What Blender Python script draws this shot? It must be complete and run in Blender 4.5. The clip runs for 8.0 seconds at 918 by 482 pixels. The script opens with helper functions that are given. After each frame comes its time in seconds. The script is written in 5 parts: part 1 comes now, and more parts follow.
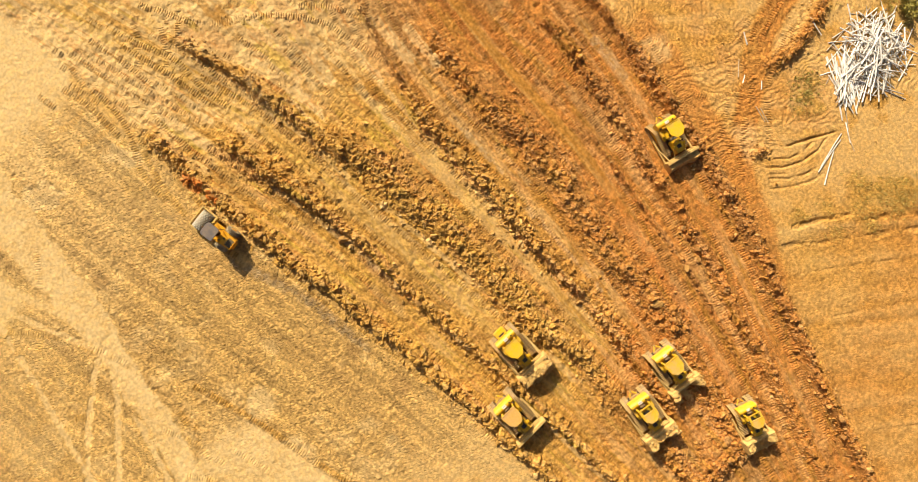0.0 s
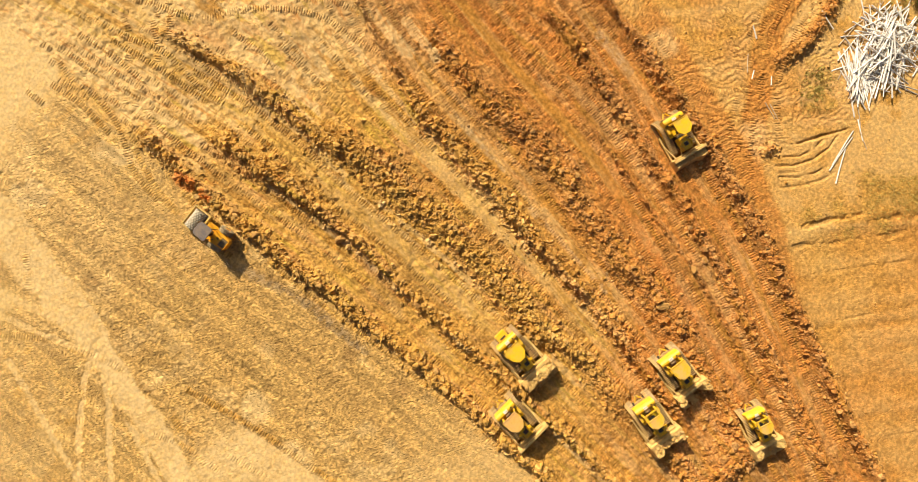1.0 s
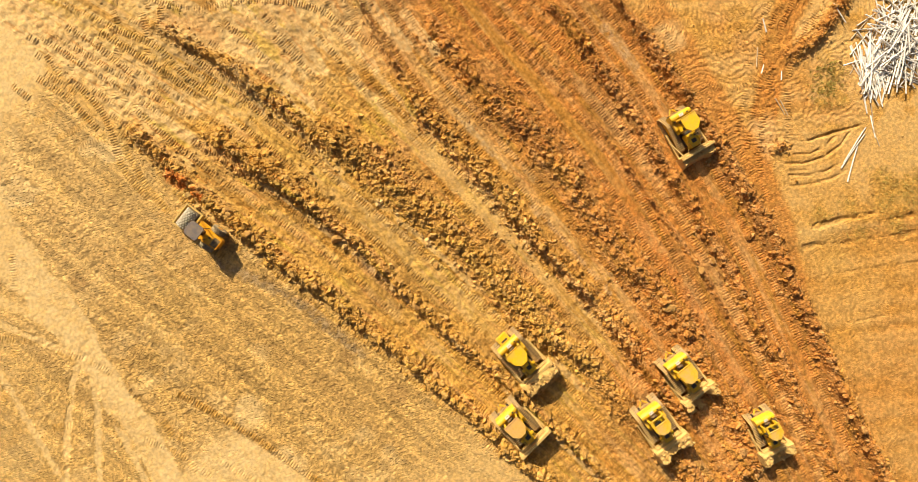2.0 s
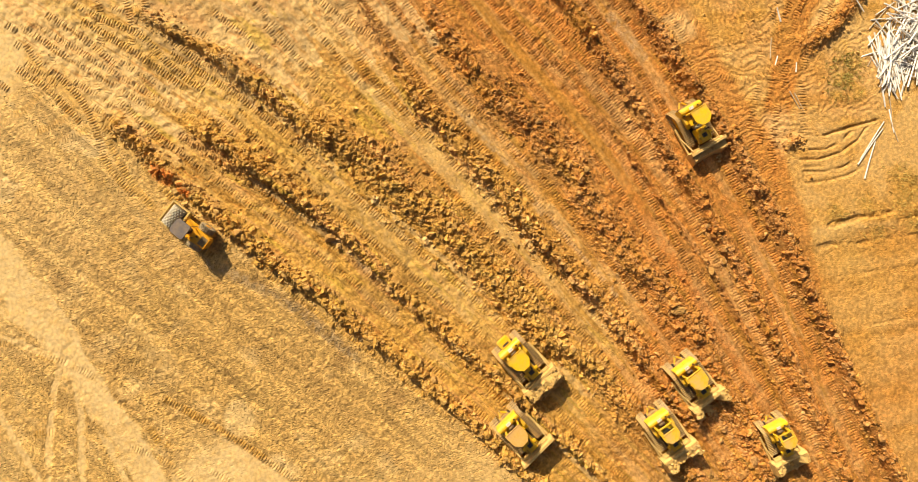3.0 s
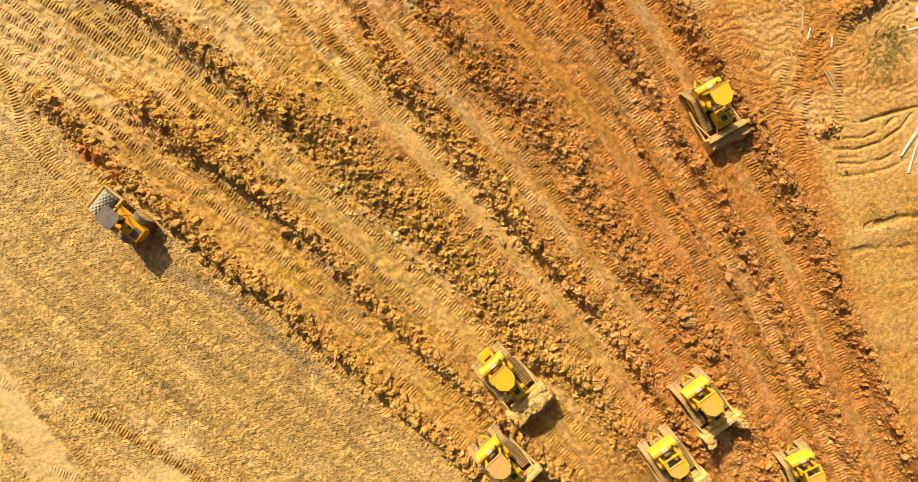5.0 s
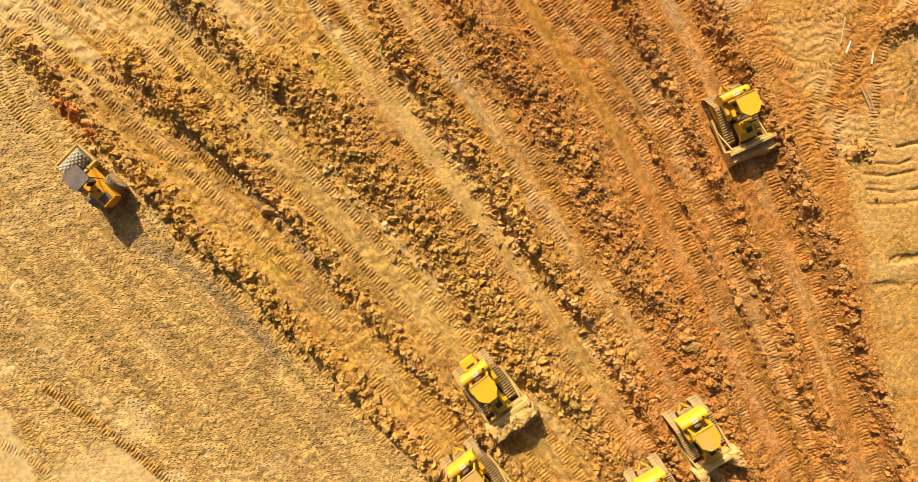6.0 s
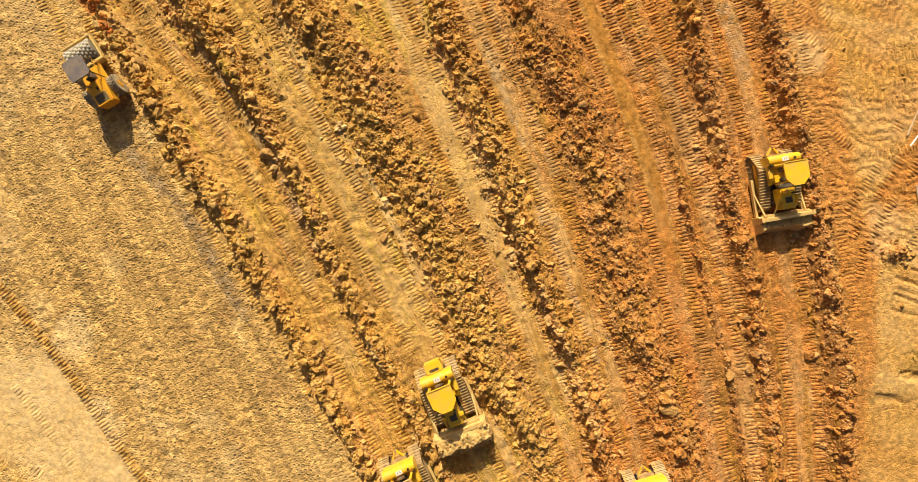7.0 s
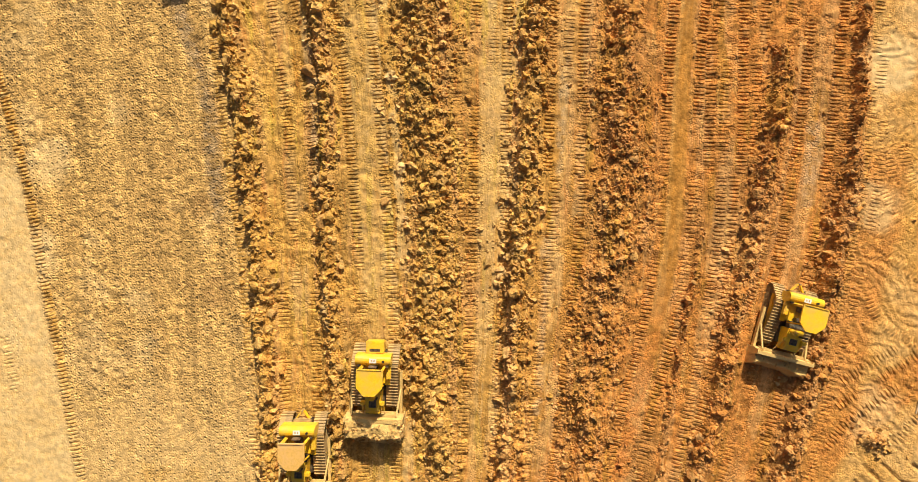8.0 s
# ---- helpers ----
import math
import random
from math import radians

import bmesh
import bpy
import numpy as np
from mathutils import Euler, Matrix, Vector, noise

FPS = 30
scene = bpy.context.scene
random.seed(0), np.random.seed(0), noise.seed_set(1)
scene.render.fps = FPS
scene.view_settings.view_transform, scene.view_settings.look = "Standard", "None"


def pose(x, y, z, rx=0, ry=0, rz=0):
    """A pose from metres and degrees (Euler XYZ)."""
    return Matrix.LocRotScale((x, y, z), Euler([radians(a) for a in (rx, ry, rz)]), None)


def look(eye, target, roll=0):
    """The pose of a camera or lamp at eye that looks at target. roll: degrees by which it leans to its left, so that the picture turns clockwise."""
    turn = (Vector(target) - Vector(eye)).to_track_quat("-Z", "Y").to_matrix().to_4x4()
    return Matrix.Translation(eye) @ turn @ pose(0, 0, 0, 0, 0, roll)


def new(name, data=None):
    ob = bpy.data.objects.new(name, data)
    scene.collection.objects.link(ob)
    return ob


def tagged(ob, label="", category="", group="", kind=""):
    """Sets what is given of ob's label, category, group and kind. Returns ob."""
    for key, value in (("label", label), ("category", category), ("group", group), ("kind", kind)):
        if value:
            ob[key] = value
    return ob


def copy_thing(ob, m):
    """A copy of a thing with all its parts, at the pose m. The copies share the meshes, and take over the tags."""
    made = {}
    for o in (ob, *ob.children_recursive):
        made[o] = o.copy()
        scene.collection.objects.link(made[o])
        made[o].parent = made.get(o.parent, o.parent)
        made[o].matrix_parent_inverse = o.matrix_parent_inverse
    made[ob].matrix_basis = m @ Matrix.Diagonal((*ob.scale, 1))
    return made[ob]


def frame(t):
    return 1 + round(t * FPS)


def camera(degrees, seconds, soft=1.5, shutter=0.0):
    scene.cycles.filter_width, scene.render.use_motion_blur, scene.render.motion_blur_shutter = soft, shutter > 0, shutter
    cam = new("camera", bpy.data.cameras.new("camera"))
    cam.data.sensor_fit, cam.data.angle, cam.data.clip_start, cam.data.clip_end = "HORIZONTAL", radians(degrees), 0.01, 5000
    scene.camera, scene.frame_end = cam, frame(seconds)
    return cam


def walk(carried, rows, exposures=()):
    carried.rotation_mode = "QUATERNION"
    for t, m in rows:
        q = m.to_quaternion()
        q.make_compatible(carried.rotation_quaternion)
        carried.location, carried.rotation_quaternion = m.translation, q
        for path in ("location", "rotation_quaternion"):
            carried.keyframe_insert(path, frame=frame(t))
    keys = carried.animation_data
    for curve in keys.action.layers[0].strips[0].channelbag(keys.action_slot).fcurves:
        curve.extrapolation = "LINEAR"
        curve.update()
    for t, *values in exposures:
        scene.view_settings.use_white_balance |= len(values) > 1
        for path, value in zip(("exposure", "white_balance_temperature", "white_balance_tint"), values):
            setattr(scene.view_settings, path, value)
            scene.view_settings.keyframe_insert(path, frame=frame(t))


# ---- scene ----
cam = camera(84, 8.0, soft=0.6)
PATH = [
    (0, pose(4.106, -2.948, 56.988, 1.741, -0.240, -45.438)),
    (0.5, pose(4.245, -2.854, 56.225, 1.588, -0.201, -45.390)),
    (1, pose(4.408, -2.678, 55.414, 1.384, -0.198, -45.373)),
    (1.5, pose(4.480, -2.536, 54.565, 1.256, -0.235, -45.371)),
    (3, pose(4.728, -2.282, 51.390, 0.784, -0.333, -45.265)),
    (3.5, pose(4.954, -2.125, 49.634, 0.453, -0.251, -45.251)),
    (4, pose(5.158, -2.088, 47.877, 0.237, -0.230, -45.139)),
    (4.5, pose(5.653, -2.747, 46.013, 0.219, -0.247, -44.919)),
    (4.7, pose(5.978, -3.081, 45.365, 0.156, -0.344, -44.788)),
    (5.8, pose(6.817, -4.361, 41.677, 0.303, 0.020, -40.786)),
    (6, pose(6.888, -4.432, 41.181, 0.213, 0.130, -39.235)),
    (6.5, pose(6.906, -4.692, 39.774, 0.330, 0.221, -33.799)),
    (7, pose(7.137, -4.896, 38.497, 0.324, 0.418, -24.644)),
    (7.5, pose(7.508, -5.086, 37.339, 0.396, 0.729, -12.601)),
    (8, pose(7.958, -4.975, 36.535, 0.201, 1.132, -0.238)),
]
# the picture's tint: seconds, stops, kelvin, tint
TINT = ((0, 0.4, 6700, 10), (1.5, 0.4, 6800, 10), (3.5, 0.4, 7000, 10), (4.5, 0.38, 6950, 10), (6, 0.34, 6800, 10), (7, 0.34, 6600, 10), (8, 0.36, 6350, 10))
walk(cam, PATH, TINT)
# World, sun and exposure: a clear day, the sun behind the dozers' backs.
SUN_ELEVATION, SUN_TURN = radians(33), radians(14)  # turn: from +y towards +x
world = bpy.data.worlds.new("world")
scene.world = world
world.use_nodes = True
sky = world.node_tree.nodes.new("ShaderNodeTexSky")
sky.sky_type, sky.sun_disc = "NISHITA", False
sky.sun_elevation, sky.sun_rotation = SUN_ELEVATION, SUN_TURN
sky.dust_density, sky.air_density = 7.0, 0.7
background = world.node_tree.nodes["Background"]
world.node_tree.links.new(sky.outputs[0], background.inputs[0])
background.inputs[1].default_value = 0.052
sun = new("sun", bpy.data.lights.new("sun", "SUN"))
sun.data.energy, sun.data.angle, sun.data.color = 5.0, radians(0.53), (1.0, 0.868, 0.645)
sun.matrix_world = look(
    (math.sin(SUN_TURN) * math.cos(SUN_ELEVATION) * 90, math.cos(SUN_TURN) * math.cos(SUN_ELEVATION) * 90, math.sin(SUN_ELEVATION) * 90),
    (0, 0, 0),
)

# ---- numbers: noise, curves, distances ----


def smooth(a, b, x):
    t = np.clip((x - a) / (b - a), 0, 1)
    return t * t * (3 - 2 * t)


def lattice(i, j, seed):
    """A random number in 0..1 for each lattice point."""
    n = (i.astype(np.int64) * 374761393 + j.astype(np.int64) * 668265263 + seed * 974711) & 0x7FFFFFFF
    n = ((n ^ (n >> 13)) * 1274126177) & 0x7FFFFFFF
    return ((n ^ (n >> 16)) & 0xFFFF) / 65535.0


def bumps(x, y, size, seed):
    """Smooth noise in 0..1 with features of the given size."""
    x, y = x / size + 1000, y / size + 1000
    i, j = np.floor(x), np.floor(y)
    fx, fy = x - i, y - j
    fx, fy = fx * fx * (3 - 2 * fx), fy * fy * (3 - 2 * fy)
    a, b = lattice(i, j, seed), lattice(i + 1, j, seed)
    c, d = lattice(i, j + 1, seed), lattice(i + 1, j + 1, seed)
    return (a * (1 - fx) + b * fx) * (1 - fy) + (c * (1 - fx) + d * fx) * fy


def rough(x, y, size, seed, octaves=4):
    total, weight = 0, 0
    for n in range(octaves):
        total = total + bumps(x, y, size / 2**n, seed + n) * 0.55**n
        weight += 0.55**n
    return total / weight


def curve(*points):
    """x as a smooth function of y, through (y, x) pairs; straight on beyond the ends."""
    ys, xs = np.array(sorted(points), float).T
    ty = np.arange(-90, 90, 0.25)
    tx = np.interp(ty, ys, xs)
    low, high = ty < ys[0], ty > ys[-1]
    tx[low] = xs[0] + (ty[low] - ys[0]) * (xs[1] - xs[0]) / (ys[1] - ys[0])
    tx[high] = xs[-1] + (ty[high] - ys[-1]) * (xs[-1] - xs[-2]) / (ys[-1] - ys[-2])
    for width in (17, 13):
        tx = np.convolve(np.pad(tx, width // 2, mode="edge"), np.ones(width) / width, "valid")
    return lambda y: np.interp(y, ty, tx)


def bend(points, step=0.1):
    """A smoothed line through a few points, cut into short steps."""
    p = np.array(points, float)
    along = np.r_[0, np.cumsum(np.hypot(*np.diff(p, axis=0).T))]
    s = np.arange(0, along[-1], step)
    line = np.stack([np.interp(s, along, p[:, k]) for k in (0, 1)], 1)
    width = max(3, int(2.2 / step) | 1)
    for _ in range(2):
        line = np.stack([np.convolve(np.pad(line[:, k], width // 2, mode="edge"), np.ones(width) / width, "valid") for k in (0, 1)], 1)
    return line


def near(x, y, points):
    """Distance to a polyline."""
    best = np.full(np.shape(x), 1e9)
    for (ax, ay), (bx, by) in zip(points[:-1], points[1:]):
        dx, dy = bx - ax, by - ay
        t = np.clip(((x - ax) * dx + (y - ay) * dy) / (dx * dx + dy * dy), 0, 1)
        best = np.minimum(best, np.hypot(x - ax - t * dx, y - ay - t * dy))
    return best


# ---- the plan of the earthworks: lanes that the dozers cut, windrows between them ----
EDGE_A = curve((33, -11.0), (24, -10.3), (13, -9.4), (6, -8.8), (1, -8.1), (-5, -7.2), (-11, -6.8), (-22, -6.2), (-40, -5.4))
LANE_L = curve((40, -11.5), (25, -8.2), (13, -6.1), (4, -4.9), (-5, -4.4), (-13, -4.2), (-22, -4.0), (-50, -3.6))
ROW_B = curve((40, -8.0), (25, -5.0), (12, -2.9), (6, -2.4), (-3, -2.3), (-11, -1.8), (-22, -1.3), (-50, -1.0))
LANE_M = curve((36, -3.8), (24, -0.9), (17, -0.3), (12, -0.3), (4, 0.45), (-4, 1.05), (-11, 1.4), (-18, 1.45), (-50, 1.2))
ROW_C = curve((33, 0.0), (27, 1.4), (18, 2.8), (12, 4.0), (4, 4.6), (-4, 5.0), (-13, 5.2), (-22, 5.3), (-50, 4.0))
LANE_D = curve((35, 10.8), (24, 10.2), (12, 9.7), (4, 9.5), (-4, 9.3), (-13, 8.9), (-22, 8.3), (-30, 6.7), (-50, 3.5))
ROW_E = curve((30, 18.4), (25, 16.4), (20, 15.0), (11, 12.6), (4, 12.1), (-4, 11.6), (-11, 11.2), (-20, 10.6), (-27, 9.4), (-50, 6.0))
LANE_F = curve((30, 19.4), (20, 16.6), (12, 15.2), (0, 14.7), (-9, 13.9), (-17, 12.9), (-22, 12.3), (-29, 11.6), (-50, 8.5))
ROW_G = curve((22, 20.6), (15, 19.3), (5, 18.5), (-5, 18.0), (-13, 16.7), (-20, 15.7), (-24, 15.1), (-34, 12.5))
LANE_H = curve((17, 24.6), (10, 23.6), (4, 23.2), (-4, 22.7), (-10.5, 21.6), (-18, 19.6), (-25, 18.0), (-33, 16.2), (-38, 14.3), (-50, 11.0))
LANE_I = curve((14, 26.6), (4, 26.4), (-4, 26.0), (-13, 24.5), (-22, 22.6), (-35, 18.6), (-50, 13.5))
ROW_J = curve((12, 30.2), (7, 29.9), (0, 28.9), (-6, 27.8), (-11, 26.2), (-16, 25.3), (-22, 23.9), (-30, 20.95), (-35, 19.3), (-50, 14.5))
LANE_K = curve((14, 33.9), (4, 32.8), (0, 32.2), (-7, 30.9), (-12, 29.8), (-17, 28.4), (-25, 26.0), (-32, 23.2), (-39, 20.5), (-46, 17.8), (-55, 14.6))
ROW_N = curve((14, 36.2), (4, 35.2), (-1, 34.7), (-9, 33.1), (-14, 31.6), (-21, 29.9), (-26, 28.1), (-32, 25.8), (-38, 23.4), (-46, 20.5), (-55, 17.5))
FIELD_P = curve((20, -30.0), (6, -26.0), (-1, -24.2), (-8, -23.0), (-13, -21.9), (-20, -20.6), (-40, -16.5))
BAND = curve((45, -26.5), (37, -28.2), (31, -29.0), (21, -30.6), (13, -31.2), (5, -32.9), (0, -34.5), (-20, -43.0))
RIDGE_I = curve((0, 24.9), (-4, 24.6), (-16.3, 22.2), (-22.2, 21.3), (-35, 17.3), (-45, 14.0))
# Floors that the blades left smooth: middle, offset, half width, ends in y.
FLOORS = ((LANE_H, -0.2, 0.6, -36, 18), (LANE_D, 0.0, 0.65, -24, 14), (LANE_F, 0.5, 0.55, -30, 4), (LANE_K, -0.1, 0.6, -40, 2))
# Windrows: middle, half width, height, ends in y, how thickly and how coarsely the clods lie, how red they are.
WINDROWS = (
    (EDGE_A, 0.8, 0.6, -45, 31, 34.0, 0.25),
    (ROW_B, 0.65, 0.5, -45, 24, 33.0, 0.25),
    (ROW_C, 2.0, 0.5, -17, 17, 33.0, 0.205),
    (ROW_C, 1.25, 0.5, -42, -17, 33.0, 0.205),
    (ROW_C, 1.1, 0.5, 17, 29, 24.0, 0.22),
    (ROW_C, 0.8, 0.5, 28, 36, 16.0, 0.2),
    (ROW_B, 1.6, 0.3, 9, 25, 14.0, 0.22),
    (ROW_E, 1.0, 0.6, -32, 13, 29.0, 0.25),
    (ROW_E, 0.4, 0.35, 13, 25, 24.0, 0.19),
    (ROW_G, 1.8, 0.5, -38, 8, 34.0, 0.17),
    (ROW_G, 1.0, 0.4, 8, 17, 26.0, 0.19),
    (ROW_J, 0.8, 0.55, -55, 9, 32.0, 0.18),
    (RIDGE_I, 0.28, 0.25, -40, -4, 24.0, 0.16),
    (ROW_N, 0.95, 0.7, -58, 0, 32.0, 0.19),
    (ROW_N, 0.5, 0.5, 0, 12, 26.0, 0.16),
)
LANES = ((LANE_L, -50, 26), (LANE_M, -50, 34), (LANE_D, -36, 16), (LANE_F, -36, 24), (LANE_H, -45, 30), (LANE_I, -50, 26), (LANE_K, -58, 18))
WHEEL_WAYS = (
    ((-29.5, 18.5), (-34.0, 16.1), (-38.5, 12.2), (-42.3, 8.3), (-50, 0)),
    ((-30.5, 17.2), (-33.5, 12.7), (-39.9, 5.9), (-48, -3)),
    ((-31.9, 14.9), (-33.6, 9.1), (-35.9, 1.8), (-40, -8)),
    ((-41, 38), (-35.6, 29.8), (-33.7, 24.2), (-31.0, 17.7)),
    ((-36.5, 28.9), (-38.4, 21.4), (-40.7, 12.6), (-41.8, 7.8)),
    ((-30.4, 27.0), (-30.6, 20.5), (-32.2, 13.4), (-34.2, 4.0), (-37, -5)),
)
PALE_BAND = ((-26, 45), (-28.0, 34.5), (-29.1, 27.0), (-29.3, 20.5), (-30.0, 17.4), (-30.8, 13.7), (-31.6, 8.9), (-32.7, 3.5), (-34.2, -0.5), (-39, -10))
HAUL_WAY = ((55, -8), (50.6, -8.9), (46.9, -9.8), (43.2, -11.7), (40.6, -13.8), (37.7, -15.6), (34.4, -17.8), (31.6, -21.5))
STEPS = (
    ((39.2, -20.8), (40.7, -21.6), (42.3, -22.5), (44.1, -23.5)),
    ((37.0, -20.7), (38.3, -21.9), (39.9, -22.5), (41.4, -22.5)),
    ((35.7, -20.8), (37.0, -22.1), (39.1, -23.2), (41.2, -23.6), (42.8, -23.3)),
    ((35.1, -21.9), (36.6, -23.5), (38.2, -24.4), (39.5, -24.8)),
    ((34.4, -22.9), (36.1, -24.3), (38.1, -25.4), (39.8, -25.9)),
    ((35.4, -21.6), (36.7, -22.8)),
)
EDGES = (
    ((33.0, -27.6), (34.4, -28.4), (36.3, -29.6), (38.3, -31.0)), ((38.4, -32.4), (41.1, -34.1)), ((41.8, -35.3), (43.7, -36.5), (52, -43)),
    ((30.8, -28.3), (32.1, -29.4), (34.5, -31.4), (36.8, -33.1), (39.4, -35.1), (42.7, -37.5), (52, -45)),
)
WEEDS = (
    (47.0, -15.9, 1.0), (44.5, -18.2, 1.3), (43.1, -18.8, 0.8), (46.5, -17.8, 1.2), (44.6, -20.1, 0.9), (59.6, -20.0, 2.2), (58.0, -18.0, 1.6), (54.3, -13.3, 0.8),
    (41.8, -29.4, 1.2), (40.2, -31.0, 1.0), (42.3, -32.0, 1.4), (44.4, -32.6, 1.4), (43.4, -34.2, 1.3), (45.4, -34.4, 1.5), (37.2, -28.6, 0.7), (34.2, -27.2, 0.9), (39.2, -33.6, 1.0), (36.0, -31.5, 0.8), (48, -36, 2.0),
)
PLATES = (
    (((-14.4, 32.6), (-13.6, 30.2)), 0.9), (((-24.2, 35.4), (-23.0, 34.0)), 1.5), (((0.6, 35.6), (2.0, 32.6)), 1.6), (((-1.9, 34.8), (-1.6, 32.6)), 0.7),
    (((4.9, 27.2), (4.4, 19.4)), 0.8), (((3.7, 22.5), (3.9, 18.4)), 0.6), (((16.6, 22.6), (16.4, 16.6)), 0.8), (((-6.6, 34.4), (-6.2, 33.0)), 0.6),
    (((-1.4, 33.0), (-1.4, 29.5)), 0.5), (((-8.2, 32.2), (-6.9, 25.6)), 0.7), (((-4.9, 33.6), (-4.4, 27.5)), 0.45), (((9.6, 30.5), (8.6, 23.0)), 2.3),
    (((6.0, 33.5), (9.0, 28.0)), 1.6), (((18.6, 19.5), (18.0, 14.0)), 0.5), (((12.5, 22.5), (12.2, 17.0)), 0.5), (((-10.0, 42), (-8.2, 36.5)), 0.5), (((-4.9, 43), (-3.6, 38)), 0.4),
)
SCARP = ((30.5, -27.4), (37, -31.2), (44, -36.4), (60, -48))
SPOIL = ((54, -12.2), (51.5, -12.9), (49.5, -13.4), (47.6, -13.7), (45.7, -13.1), (44.3, -12.9))


STRIP_LINES = (FIELD_P, EDGE_A, LANE_L, ROW_B, LANE_M, ROW_C, LANE_D, ROW_E, LANE_F, ROW_G, LANE_H, LANE_I, ROW_J, LANE_K, ROW_N)


def strips(x, y):
    """A place counted across and along the lanes, following their bends; last, the share of the deep ochre middle of one lane."""
    across = x - STRIP_LINES[0](y) + STRIP_LINES[0](-10.0)
    for a, b in zip(STRIP_LINES[:-1], STRIP_LINES[1:]):
        xa, xb = a(y), b(y)
        t = (x - xa) / np.maximum(xb - xa, 0.3)
        here = (t >= 0) & (t < 1)
        across = np.where(here, a(-10.0) + t * (b(-10.0) - a(-10.0)), across)
    last = STRIP_LINES[-1]
    across = np.where(x >= last(y), x - last(y) + last(-10.0), across)
    middle = smooth(0.62, 0.4, np.abs(x - LANE_H(y)) + (rough(x, y, 0.8, 171, 2) - 0.5) * 0.35) * smooth(32, 24, y) * smooth(-18, -8, y)
    return np.stack([across, y, middle], -1)


def swept(x, y):
    """How smooth the blades left the ground, 0 to 1."""
    best = np.zeros(np.shape(x))
    for line, off, half, y0, y1 in FLOORS:
        d = np.abs(x - line(y) - off) + (rough(x, y, 2.2, 17) - 0.5) * 0.6
        best = np.maximum(best, smooth(half + 0.15, half - 0.2, d) * smooth(y0 - 2, y0 + 2, y) * smooth(y1 + 2, y1 - 2, y))
    return best


def soil(x, y):
    """Height of the ground and the four soil fractions (red clay, dry crust, dark and partly damp subsoil, rolled
    surface) at places x, y.
    """
    n_big, n_mid, n_low = rough(x, y, 9.0, 3), rough(x, y, 2.2, 17), rough(x, y, 0.7, 31)
    h = (rough(x, y, 30.0, 71, 2) - 0.5) * 0.5
    left = EDGE_A(y) - x
    n_edge = ROW_N(y)
    cut = smooth(-0.5, 0.5, -left) * smooth(0.5, -0.5, x - n_edge - 1.0)  # the strip that the dozers work
    # lanes lie a little deep, with two sunk tracks each
    for line, y0, y1 in LANES:
        d = np.abs(x - line(y))
        on = smooth(y0 - 2, y0 + 2, y) * smooth(y1 + 2, y1 - 2, y)
        h = h - on * (0.1 * smooth(2.1, 1.3, d) + 0.05 * smooth(0.42, 0.3, np.abs(d - 1.15)))
    heap = np.zeros(np.shape(x))
    for line, half, high, y0, y1, _, _ in WINDROWS:
        wander = (rough(y, y * 0 + half * 7, 5.0, 5, 2) - 0.5) * half
        d = (x - line(y) - wander) / (half * (0.7 + 0.6 * rough(y, y * 0 + high * 50, 3.1, 9, 2)))
        d = np.where(d < 0, d * 2.0, d * 0.75)  # steep on the west, where the blade passed last
        on = smooth(y0 - 3, y0 + 3, y) * smooth(y1 + 3, y1 - 3, y)
        lump = np.exp(-(d**2) * 1.2) * on * (0.45 + 1.1 * rough(x, y, 1.5, 23, 3))
        h, heap = h + lump * high * 1.4, np.maximum(heap, np.exp(-(d**2) * 0.9) * on)
    # the heap that the front dozers pushed together
    far = np.hypot((x - 9.0) / 3.4, (y + 38.9) / 2.6)
    mound = smooth(1.15, 0.1, far + (n_mid - 0.5) * 0.5)
    h, heap = h + mound * 0.8, np.maximum(heap, smooth(0.0, 0.5, mound))
    # spoil pushed up along the haul way
    spoil = smooth(1.5, 0.3, near(x, y, SPOIL) + (n_mid - 0.5) * 1.6)
    spoil = np.maximum(spoil, smooth(1.4, 0.4, np.hypot(x - 36.4, (y + 18.9) * 1.3) + (n_mid - 0.5) * 1.2))
    h, heap = h + spoil * 0.45 * (0.4 + n_mid), np.maximum(heap, spoil * 0.8)
    h = h + heap * ((n_low - 0.5) * 0.6 + (rough(x, y, 0.36, 47, 2) - 0.5) * 0.26)
    # the rolled fill and its borders
    rolled = smooth(0.5, 1.6, left) * smooth(-0.6, 1.0, x - FIELD_P(y)) * smooth(44, 37, y + (n_mid - 0.5) * 6)
    rolled = np.maximum(rolled, smooth(0.5, 1.6, left) * smooth(1.2, 2.6, x - BAND(y) + (n_mid - 0.5) * 2) * smooth(41, 33, y + (n_mid - 0.5) * 6))
    bare = smooth(5, 0, y + (n_mid - 0.5) * 5) * smooth(0.0, 0.7, FIELD_P(y) - x) * smooth(9.5, 6.5, FIELD_P(y) - x + (n_mid - 0.5) * 3)
    rolled = rolled * (1 - 0.85 * bare) * (1 - 0.6 * smooth(-10, -20, y + (n_mid - 0.5) * 8))
    rolled = np.maximum(rolled, smooth(30, 24, y + (n_mid - 0.5) * 6) * smooth(0.2, 1.2, FIELD_P(y) - x) * (1 - bare) * 0.9)
    broad = near(x, y, PALE_BAND)
